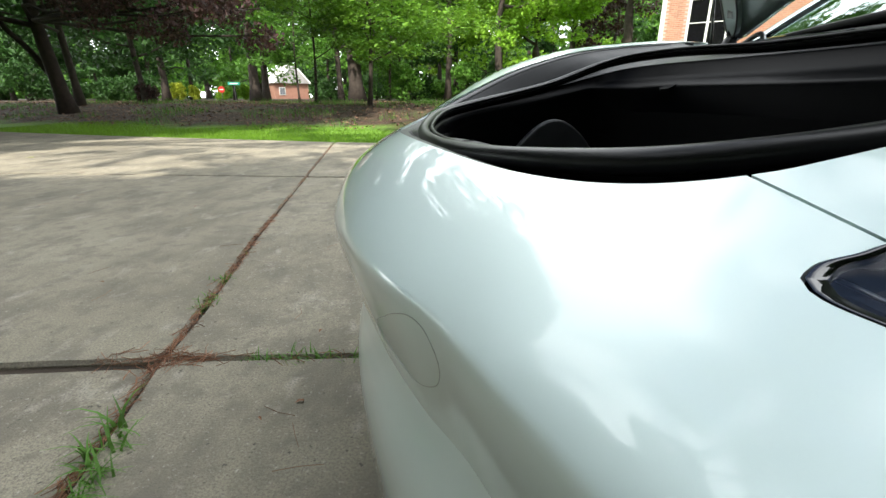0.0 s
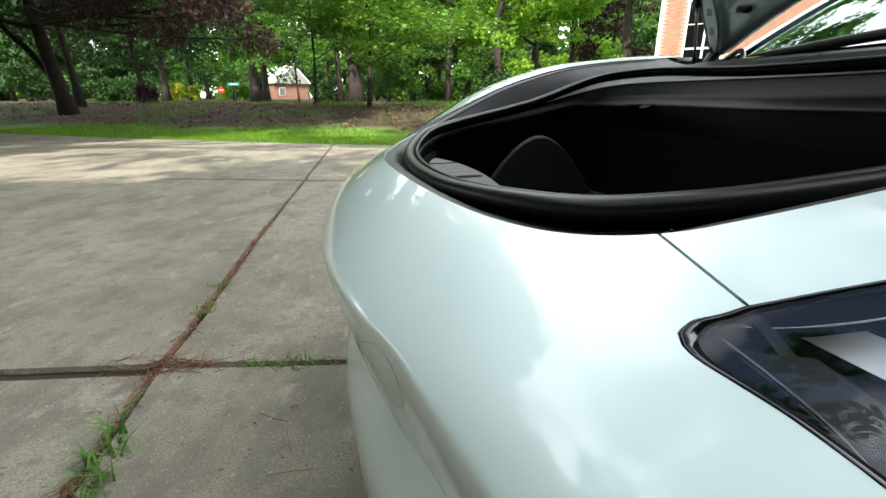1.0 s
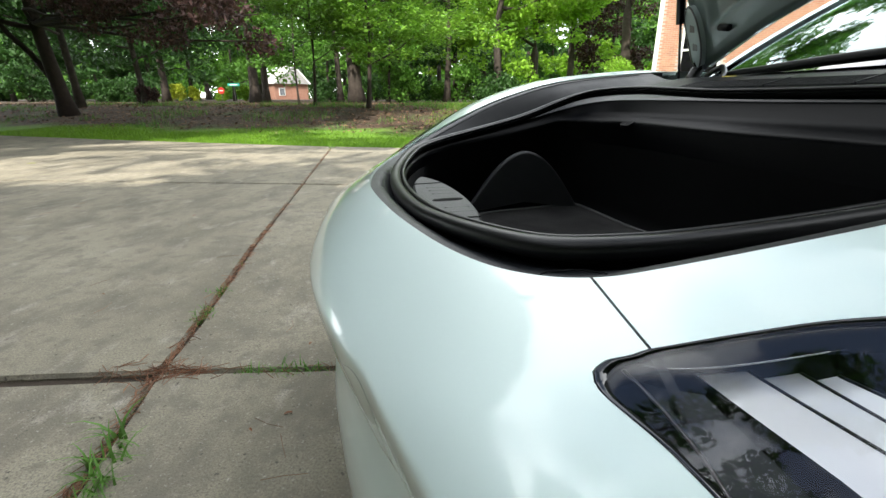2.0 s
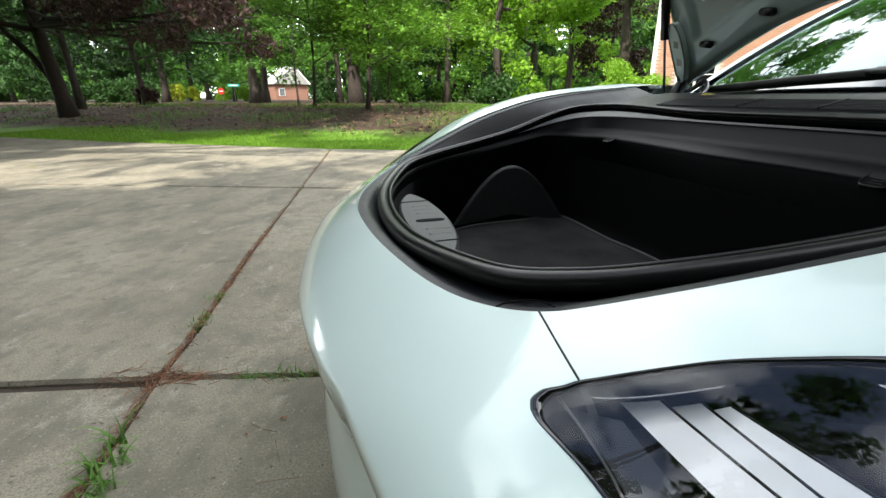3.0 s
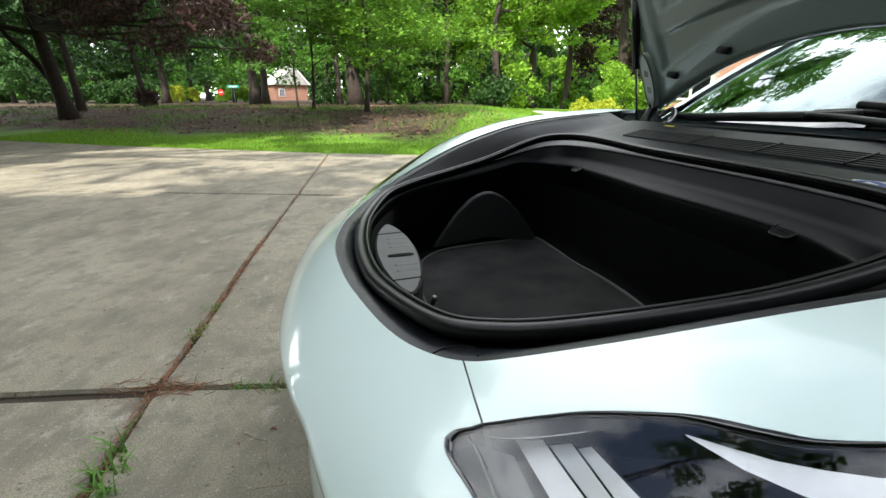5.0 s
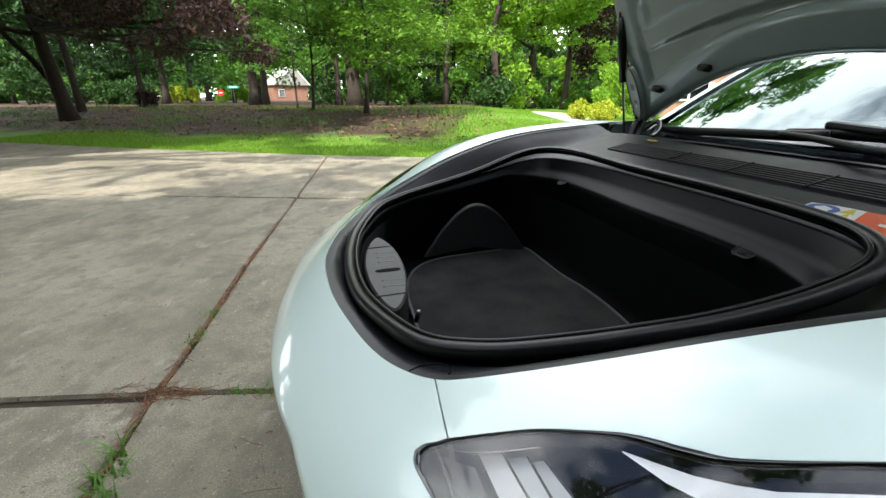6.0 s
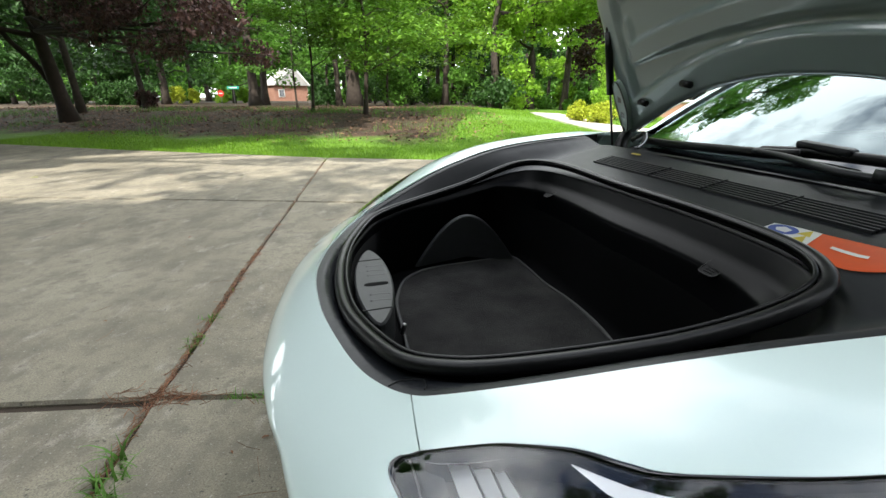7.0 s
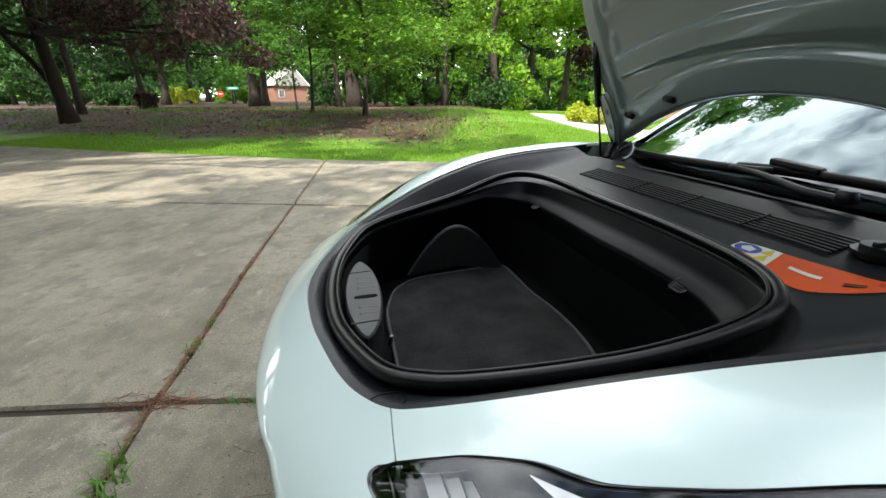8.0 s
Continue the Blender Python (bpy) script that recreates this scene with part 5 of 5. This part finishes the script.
def tree(x, y, height, trunk_r, crown_low, crown_r, leaves, size, mat, seed, label, group="woodland trees", clumps=26, limbs=9, lean=(0, 0), flat=0.6, bark=None, up=0.5):
    rng = np.random.default_rng(seed)
    t = thing("tree", pose(x, y, ground_z(x, y)), label, "tree", group)
    top = (lean[0] * height, lean[1] * height, height)
    trunk = bent((0, 0, -0.15), top, rng, 0.012 * height, 12)
    rad = trunk_r * np.linspace(1, 0.22, 12)
    rad[0] *= 1.45
    tr = raw("trunk", *tube(trunk, rad, sides=12), bark or BARK, t, smooth=True)
    centres, radii = [], []
    for i in range(limbs):
        h = rng.uniform(max(crown_low * 0.8, 0.12 * height), height * 0.92)
        k = h / height * 11
        p = trunk[int(k)] + (trunk[min(int(k) + 1, 11)] - trunk[int(k)]) * (k - int(k))
        a = rng.uniform(0, 2 * math.pi)
        l = crown_r * rng.uniform(0.55, 1.0) * (1.1 - 0.5 * h / height)
        e = p + np.array((math.cos(a) * l, math.sin(a) * l, l * rng.uniform(0.1, 0.55)))
        limb = bent(p, e, rng, 0.05 * l, 7)
        raw("limb", *tube(limb, trunk_r * np.linspace(0.38, 0.07, 7), sides=7), bark or BARK, tr, smooth=True)
        for q in (3, 4, 5, 6):
            centres.append(limb[q] + rng.normal(size=3) * 0.25 * crown_r * 0.4)
            radii.append(crown_r * rng.uniform(0.16, 0.34))
    for i in range(clumps):
        a, h = rng.uniform(0, 2 * math.pi), rng.uniform(crown_low, height * 1.05)
        f = (h - crown_low) / (height - crown_low)
        l = crown_r * math.sqrt(rng.uniform(0.05, 1)) * (1.05 - 0.55 * f)
        k = min(h / height, 1) * 11
        p = trunk[int(min(k, 11))]
        centres.append((p[0] + math.cos(a) * l, p[1] + math.sin(a) * l, h))
        radii.append(crown_r * rng.uniform(0.14, 0.32))
    raw("crown", *leaf_cards(centres, radii, leaves, size, seed + 1, flat, up), mat, t)
    return t


def shrub(x, y, r, h, leaves, size, mat, seed, label, category="shrub", group=""):
    rng = np.random.default_rng(seed)
    t = thing("shrub", pose(x, y, ground_z(x, y)), label, category, group)
    centres, radii = [], []
    for i in range(16):
        a, f = rng.uniform(0, 2 * math.pi), rng.uniform(0.12, 0.85)
        l = r * 0.7 * math.sqrt(rng.random()) * math.sin(math.pi * min(f + 0.15, 1) * 0.9)
        centres.append((math.cos(a) * l, math.sin(a) * l, h * f))
        radii.append(min(r, h) * rng.uniform(0.25, 0.4))
        if i < 6:
            raw("stem", *tube(bent((0, 0, -0.05), centres[-1], rng, 0.03, 5), np.linspace(0.02, 0.006, 5) * max(r, 0.5), sides=5), BARK, t)
    raw("foliage", *leaf_cards(centres, radii, leaves, size, seed, 0.9, 0.3), mat, t)
    return t


G = "tall leafy green woodland tree"
B_ = lambda px: (px - 784) / 800 * 0.955   # bearing per metre of distance ahead
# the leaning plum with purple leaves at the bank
plum = tree(B_(122) * 18, 18.0, 9.5, 0.27, 3.8, 5.8, 13000, 0.085, LEAF_SHADED, 101, "leaning purple-leaved plum tree with forked, shade-darkened trunk", "", clumps=40, limbs=9, lean=(-0.11, -0.05), flat=0.4, bark=BARK_SHADED)
rng_p = np.random.default_rng(7)
trunk_ = [o for o in plum.children if o.name.startswith("trunk")][0]
raw("limb", *tube(smooth_curve([(-0.25, 0, 1.2), (-0.9, 0.0, 2.2), (-1.6, -0.1, 3.1), (-2.1, -0.2, 4.6)], 14), np.linspace(0.13, 0.06, 14), sides=9), BARK_SHADED, trunk_, smooth=True)
limb_ends = [(6.8, -5.9, 2.9), (9.1, -7.6, 2.3), (10.7, -8.3, 2.2), (10.9, -8.5, 1.7), (8.2, -7.2, 3.0), (5.2, -4.9, 3.5), (10.0, -7.2, 2.7), (4.0, -3.8, 3.5), (10.5, -8.1, 2.9)]
cs, rs = [], []
for e in limb_ends:
    lb = bent((-0.5, 0, 3.2), e, rng_p, 0.25, 9)
    raw("limb", *tube(lb, np.linspace(0.07, 0.012, 9), sides=7), BARK_SHADED, trunk_, smooth=True)
    for q in (6, 7, 8):
        cs.append(lb[q] + rng_p.normal(size=3) * np.array((0.5, 0.5, 0.16)))
        rs.append(rng_p.uniform(0.3, 0.65))
raw("hanging_foliage", *leaf_cards(cs, rs, 7000, 0.055, 9, 0.7, 0.1), LEAF_RED, plum, "purple-red drooping foliage")
tree(B_(146) * 21, 21.0, 12.0, 0.16, 3.6, 5.2, 12000, 0.13, LEAF_SHADED, 103, G, lean=(-0.04, 0), clumps=50)
tree(B_(262) * 27, 27.0, 12.0, 0.16, 2.6, 5.4, 12000, 0.14, LEAF_SHADED, 104, G, lean=(-0.07, 0), clumps=50)
# trees added outside the view, to block bright sky beside the nose
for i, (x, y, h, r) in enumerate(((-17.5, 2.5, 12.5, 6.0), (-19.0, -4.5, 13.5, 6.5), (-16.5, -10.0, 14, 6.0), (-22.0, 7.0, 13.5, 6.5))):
    tree(x, y, h, 0.3, 2.4, r, 15000, 0.31, LEAF_SHADED, 450 + i, "unseen leafy tree added to darken the left sky", "shade trees", clumps=40, limbs=10)
# a tree beside the drive whose long boughs hang high over the car
over = tree(-11.0, 0.4, 15.0, 0.32, 7.0, 2.8, 9000, 0.20, LEAF_SHADED, 470, "tall tree with boughs reaching over the driveway", "", clumps=24, limbs=8)
rng_o = np.random.default_rng(17)
stem_ = [o for o in over.children if o.name.startswith("trunk")][0]
cs, rs = [], []
for e in ((9.6, 0.6, 13.2), (8.9, -0.6, 12.6), (9.9, 1.5, 12.2), (8.2, 1.9, 12.8), (7.6, 0.2, 13.4), (9.2, -1.6, 12.0), (7.0, -1.4, 12.4)):
    lb = bent((0, 0, 9.0), e, rng_o, 0.3, 9)
    raw("limb", *tube(lb, np.linspace(0.09, 0.015, 9), sides=7), BARK_SHADED, stem_, smooth=True)
    for q in (5, 6, 7, 8, 8):
        cs.append(lb[q] + rng_o.normal(size=3) * np.array((0.7, 0.7, 0.35)))
        rs.append(rng_o.uniform(0.35, 0.75))
raw("bough_foliage", *leaf_cards(cs, rs, 5200, 0.10, 18, 0.7, 0.4), LEAF_SHADED, over)
# unseen trees added left of the drive to keep the bank in shade
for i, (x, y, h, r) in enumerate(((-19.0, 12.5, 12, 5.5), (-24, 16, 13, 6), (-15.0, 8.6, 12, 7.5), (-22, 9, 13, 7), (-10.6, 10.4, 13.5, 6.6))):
    tree(x, y, h, 0.28, 5.6, r, 20000, 0.30, LEAF_SHADED, 430 + i, "unseen leafy tree added to shade the bank", "shade trees", clumps=44, limbs=10)
tree(B_(456) * 36, 36.0, 13.0, 0.38, 4.2, 4.2, 5600, 0.17, LEAF, 105, G)
tree(B_(474) * 37, 37.0, 13.0, 0.28, 4.0, 4.0, 5200, 0.17, LEAF_SHADED, 106, G, lean=(0.02, 0))
# the light layered tree on the bank
tree(B_(655) * 17.5, 17.5, 7.6, 0.085, 1.7, 4.3, 22000, 0.085, LEAF_MID, 107, "slender tree with light green layered foliage", "", clumps=64, limbs=18, flat=0.2, up=0.75)
tree(B_(560) * 20.0, 20.0, 6.2, 0.07, 2.3, 2.6, 8000, 0.075, LEAF_MID, 117, "slender tree with light green layered foliage", "", clumps=26, limbs=12, flat=0.28, up=0.75)
tree(B_(532) * 24, 24.0, 6.8, 0.055, 1.75, 2.3, 6000, 0.085, LEAF, 121, "slender tree with light green layered foliage", "", clumps=24, limbs=10, flat=0.3, up=0.7)
tree(B_(606) * 32, 32.0, 12.0, 0.20, 3.6, 3.6, 5200, 0.15, LEAF, 108, G)
tree(B_(634) * 33, 33.0, 14.0, 0.52, 5.0, 4.6, 6000, 0.16, LEAF, 109, G)
tree(B_(690) * 34, 34.0, 9.0, 0.10, 2.2, 3.0, 4500, 0.14, LEAF, 110, G, lean=(0.05, 0))
tree(B_(715) * 37, 37.0, 10.0, 0.12, 2.5, 3.2, 4500, 0.15, LEAF, 111, G, lean=(-0.06, 0))
# the sun on these right-hand trees is put into their leaf colour
tree(B_(792) * 38, 38.0, 12.0, 0.28, 2.8, 4.2, 6000, 0.16, LEAF_SUNLIT, 112, G, lean=(0.03, 0))
tree(B_(886) * 32, 32.0, 14.0, 0.27, 3.2, 4.0, 6500, 0.15, LEAF_SUNLIT, 113, "tall tree with bright sunlit green leaves", lean=(0.01, 0))
tree(B_(940) * 36, 36.0, 14.0, 0.36, 4.0, 4.2, 6400, 0.16, LEAF_SUNLIT, 114, G)
tree(B_(1003) * 34, 34.0, 13.0, 0.26, 2.6, 3.8, 6400, 0.16, LEAF_SUNLIT, 115, G)
tree(B_(1075) * 38, 38.0, 9.0, 0.2, 2.0, 3.4, 6500, 0.15, LEAF_RED, 116, "purple-leaved tree behind the lawn", "", flat=0.7)
tree(10.8, 28.0, 19.0, 0.3, 6.5, 5.5, 9000, 0.24, LEAF, 118, "tall leafy tree behind the brick house", "", clumps=40)
tree(18.5, 25.0, 20.0, 0.3, 7.5, 5.5, 9000, 0.24, LEAF, 119, "tall leafy tree behind the brick house", "", clumps=40)
# the wood behind
rng_w = random.Random(5)
kinds = [LEAF, LEAF_SUNLIT, LEAF_SHADED, LEAF, LEAF_SHADED]
for i in range(40):
    d = rng_w.uniform(40, 66)
    px = -60 + 1330 * ((i * 0.618) % 1.0)
    if 470 < px < 575 and d < 66:
        continue
    # left of px 300 the wood's shade is put into its leaf colour
    tree(B_(px) * d, d, rng_w.uniform(11, 17), rng_w.uniform(0.14, 0.34), rng_w.uniform(1.5, 3.5), rng_w.uniform(3.2, 5.0), 4200, 0.24, LEAF_SHADED if px < 300 else kinds[i % 5], 200 + i, G, clumps=30, limbs=7)
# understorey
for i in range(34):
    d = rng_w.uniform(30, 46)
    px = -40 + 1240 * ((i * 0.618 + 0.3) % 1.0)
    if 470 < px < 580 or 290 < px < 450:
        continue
    # the left shrubs likewise carry their shade in the leaf colour
    shrub(B_(px) * d, d, rng_w.uniform(1.2, 2.4), rng_w.uniform(1.2, 3.2), 1500, 0.13, LEAF_SHADED if px < 290 else rng_w.choice([LEAF, LEAF_SUNLIT, LEAF_SHADED, LEAF]), 300 + i, "green woodland shrub under trees", group="woodland shrubs")
for i, (px, d, r, h, m_) in enumerate(((320, 44, 0.95, 1.75, LEAF_YELLOW), (346, 50, 0.9, 1.5, LEAF_YELLOW), (398, 52, 0.9, 1.3, LEAF_SUNLIT), (437, 50, 0.9, 1.7, LEAF_SUNLIT))):
    shrub(B_(px) * d, d, r, h, 1600, 0.085, m_, 360 + i, "clipped yellow-green round shrub beside the street", group="street shrubs")
shrub(B_(262) * 27, 27, 0.8, 1.0, 1200, 0.08, LEAF_RED, 371, "low dark red-leaved shrub")
shrub(B_(1040) * 16.5, 16.5, 0.62, 0.70, 2600, 0.045, LEAF_YELLOW, 372, "bright yellow-green low garden shrub", group="garden shrubs")
shrub(B_(1085) * 16.0, 16.0, 0.70, 0.72, 2800, 0.045, LEAF_YELLOW, 373, "bright yellow-green low garden shrub", group="garden shrubs")
shrub(B_(1100) * 18.5, 18.5, 1.25, 2.1, 6000, 0.05, LEAF_SUNLIT, 374, "dense rounded green garden shrub by house corner")
shrub(B_(1160) * 18.0, 18.0, 1.0, 1.6, 3500, 0.05, LEAF_SUNLIT, 375, "dense rounded green garden shrub by house corner")
# distant belt of wood that closes the view
cs, rs = [], []
for i in range(420):
    b = -1.25 + 2.1 * rng_w.random()
    d = rng_w.uniform(84, 100)
    if -0.36 < b < -0.26:
        d = rng_w.uniform(118, 128)
    cs.append((b * d, d, rng_w.uniform(0.5, 21)))
    rs.append(rng_w.uniform(2.0, 4.2))
tagged(raw("far_wood", *leaf_cards(cs, rs, 70000, 0.62, 77, 0.8, 0.3), LEAF_SHADED), "dense dark green wood in the distance", "woodland", kind="stuff")
cs, rs = [], []
for i in range(330):
    b = -1.3 + 2.2 * rng_w.random()
    d = rng_w.uniform(70, 82) if not -0.40 < b < -0.22 else rng_w.uniform(104, 112)
    cs.append((b * d, d, rng_w.uniform(0.3, 1.0) ** 1.5 * 7.0))
    rs.append(rng_w.uniform(1.8, 3.2))
tagged(raw("far_underwood", *leaf_cards(cs, rs, 34000, 0.45, 79, 0.8, 0.3), LEAF), "low green underwood at the edge of the street", "woodland", kind="stuff")
# unseen belt of wood behind, added to block the bright low sky
cs, rs = [], []
for i in range(420):
    b = math.pi * (0.92 + 1.1 * rng_w.random())
    d = rng_w.uniform(42, 60)
    cs.append((math.cos(b) * d, math.sin(b) * d, rng_w.uniform(0.3, 20)))
    rs.append(rng_w.uniform(2.0, 4.0))
tagged(raw("wood_across_the_drive", *leaf_cards(cs, rs, 40000, 0.62, 78, 0.8, 0.3), LEAF_SHADED), "unseen dense green wood behind the driveway", "woodland", kind="stuff")
# trees behind the camera, whose crowns shade the near driveway
for i, (x, y, h, r) in enumerate(((-6.5, -8.5, 11.5, 5.0), (-1.0, -10.0, 12.5, 5.4), (4.5, -9.0, 13, 5.0), (-12.5, -9.5, 11.5, 4.6), (10.0, -10.5, 14, 5.0), (-3.5, -16, 16, 5.5), (4.0, -17, 16, 5.5))):
    tree(x, y, h + 2, 0.3, 2.6, r, 24000, 0.23, LEAF_SHADED, 400 + i, "large unseen leafy tree shading the driveway", "shade trees", clumps=34, limbs=10)

# one more unseen tree, added to keep sun spots off the nose
tree(-3.6, -7.6, 12.0, 0.3, 2.6, 4.6, 20000, 0.24, LEAF_SHADED, 408, "large unseen leafy tree shading the driveway", "shade trees", clumps=34, limbs=10)
# two taller unseen trees, added to darken lens reflections and the sky behind
for i, (x, y, h) in enumerate(((3.9, -6.3, 19.0), (0.6, -6.8, 18.0))):
    tree(x, y, h, 0.3, 3.0, 4.6, 22000, 0.24, LEAF_SHADED, 460 + i, "large unseen leafy tree shading the driveway", "shade trees", clumps=40, limbs=10)
# unseen sparse crowns, added to break the sun into dapples on the drive
for i, (x, y, h) in enumerate(((-14.5, -10.5, 18.0), (-10.5, -9.0, 18.5), (-7.4, -9.8, 17.5), (-4.6, -8.6, 18.5), (-1.6, -9.8, 17.5), (1.6, -9.2, 18))):
    tree(x, y, h, 0.22, 12.5, 3.8, 1700, 0.22, LEAF_SHADED, 440 + i, "unseen thin-crowned tree added to dapple the driveway", "shade trees", clumps=12, limbs=6)


# ------------------------------------------------------------------ street, signs, far house
street = [(-90, 52, 0), (60, 52, 0), (60, 58, 0), (-90, 58, 0)]
tagged(raw("street", [(x, y, 0.56) for x, y, z in street], [(0, 1, 2, 3)], ASPHALT), "grey asphalt street beyond the trees", "street", kind="structure")


def sign_post(x, y, h):
    z = ground_z(x, y)
    sg = thing("street_sign", pose(x, y, z), "green street name sign on a metal post", "sign")
    raw("post", *tube([(0, 0, -0.2), (0, 0, h)], 0.035, sides=10), CHROME_DARK, sg)
    part("name_plate", box((0, -0.03, h - 0.10), (1.0, 0.02, 0.22), 0.008), SIGN_GREEN, sg)
    part("name_bar", box((0, -0.045, h - 0.10), (0.66, 0.006, 0.07), 0.002), STICKER_WHITE, sg)
    return sg


sign_post(B_(420) * 40, 40.0, 1.45)
d = 42.0
st = thing("stop_sign", pose(B_(397) * d, d, ground_z(B_(397) * d, d)), "red octagonal stop sign on a post", "sign")
raw("post", *tube([(0, 0, -0.2), (0, 0, 1.2)], 0.03, sides=8), CHROME_DARK, st)
bm = bmesh.new()
bmesh.ops.create_cone(bm, cap_ends=True, segments=8, radius1=0.29, radius2=0.29, depth=0.02, matrix=Matrix.Translation((0, -0.03, 0.92)) @ Matrix.Rotation(radians(90), 4, "X") @ Matrix.Rotation(radians(22.5), 4, "Z"))
part("plate", bm, RED, st)
part("white_bar", box((0, -0.046, 0.92), (0.34, 0.006, 0.07), 0.002), STICKER_WHITE, st)

# house across the street, gable and driveway seen between the trunks
d = 78.0
hx = B_(520) * d
fh = thing("house", pose(hx, d, 0.2, 0, 0, 38), "distant house with tan walls and grey gabled roof", "house")
part("wall", box((0, 2.5, 1.4), (5.6, 5, 2.8)), TAN, fh)
bm = bmesh.new()
vs_ = [bm.verts.new(p) for p in ((-3.1, -0.4, 2.7), (0.5, -0.4, 5.6), (3.1, -0.4, 2.7), (-3.1, 5.4, 2.7), (0.5, 5.4, 5.6), (3.1, 5.4, 2.7))]
for f in ((0, 1, 4, 3), (1, 2, 5, 4), (0, 2, 1), (3, 4, 5), (0, 3, 5, 2)):
    bm.faces.new([vs_[i] for i in f])
part("roof", bm, ROOF, fh)
part("garage_door", box((0.9, -0.03, 1.0), (1.9, 0.08, 2.0), 0.01), TAN, fh, "tan garage door")
w_ = part("window", box((-1.6, -0.03, 1.5), (1.0, 0.08, 1.2), 0.01), WHITE, fh)
part("pane", box((-1.6, -0.085, 1.5), (0.8, 0.02, 1.0), 0.0), GLOSS, w_)
part("gable_trim", box((-1.3, -0.45, 4.12), (0.22, 0.1, 4.5), 0.01, Matrix.Rotation(radians(51), 4, "Y")), WHITE, fh)
part("gable_trim", box((1.8, -0.45, 4.12), (0.22, 0.1, 3.8), 0.01, Matrix.Rotation(radians(-42), 4, "Y")), WHITE, fh)

# brick house beside the drive: its corner, window and white trim
d = 22.0
bx = B_(1148) * d
house = thing("brick_house", pose(bx, d, 0, 0, 0, -32), "red brick house with white corner trim and windows", "house")
LEN, HGT, COURSE = 12.0, 6.2, 0.0762
part("brick_wall", box((LEN / 2 + 0.1, 0.25, HGT / 2), (LEN, 0.3, HGT)), MORTAR, house)
part("side_wall", box((0.25, 5.2, HGT / 2), (0.3, 10, HGT)), MORTAR, house)
part("corner_trim", box((0.06, 0.06, HGT / 2), (0.16, 0.12, HGT), 0.008), WHITE, house)
win = [(1.05, 2.62, 0.9, 4.75)]
for x0, x1, z0, z1 in win:
    w_ = part("window", box(((x0 + x1) / 2, 0.085, (z0 + z1) / 2), (x1 - x0, 0.08, z1 - z0)), GLOSS, house, "tall white-framed window")
    for x in (x0 + 0.04, (x0 + x1) / 2, x1 - 0.04):
        part("frame_post", box((x, 0.03, (z0 + z1) / 2), (0.09, 0.06, z1 - z0), 0.006), WHITE, w_)
    for z in (z0 + 0.04, (z0 + z1) / 2, z1 - 0.04):
        part("frame_bar", box(((x0 + x1) / 2, 0.03, z), (x1 - x0, 0.05, 0.08), 0.006), WHITE, w_)
    for k in range(1, 4):
        part("muntin", box(((x0 + x1) / 2, 0.04, z0 + (z1 - z0) * k / 4), (x1 - x0, 0.02, 0.03)), WHITE, w_)
bm = bmesh.new()
vs_ = [bm.verts.new(p) for p in ((-0.6, -0.5, HGT), (LEN + 0.6, -0.5, HGT), (LEN + 0.6, 10.6, HGT), (-0.6, 10.6, HGT), (3, 5, HGT + 3.2), (LEN - 3, 5, HGT + 3.2))]
for f in ((0, 1, 5, 4), (1, 2, 5), (2, 3, 4, 5), (3, 0, 4), (0, 3, 2, 1)):
    bm.faces.new([vs_[i] for i in f])
part("roof", bm, ROOF, house)
# bricks: single ones near the corner, the rest of the wall joined
brick_me = bpy.data.meshes.new("brick")
bm = box((0, 0, 0), (0.203, 0.02, 0.060), 0.004)
bm.to_mesh(brick_me)
bm.free()
brick_me.materials.append(BRICK)
rest_v, rest_f, made = [], [], 0
hole = lambda x, z: any(x0 - 0.12 < x < x1 + 0.12 and z0 - 0.06 < z < z1 + 0.06 for x0, x1, z0, z1 in win)
row = 0
z = 0.05
while z < HGT - 0.05:
    x = 0.26 + (0.107 if row % 2 else 0)
    while x < LEN:
        if not hole(x, z):
            if made < 300 and 1.8 < z < 5.4 and x < 2.2:
                ob = new("brick", brick_me)
                ob.parent = house
                ob.matrix_basis = pose(x, 0.097, z)
                made += 1
            elif x < 7:
                k = len(rest_v)
                rest_v += [(x + a, 0.088 + b, z + c) for b in (0.0, 0.02) for a, c in ((-0.1, -0.03), (0.1, -0.03), (0.1, 0.03), (-0.1, 0.03))]
                rest_f += [(k, k + 1, k + 2, k + 3), (k, k + 4, k + 5, k + 1), (k + 1, k + 5, k + 6, k + 2), (k + 2, k + 6, k + 7, k + 3), (k + 3, k + 7, k + 4, k)]
        x += 0.214
    z += COURSE
    row += 1
tagged(raw("brickwork", rest_v, rest_f, BRICK, house), kind="stuff")
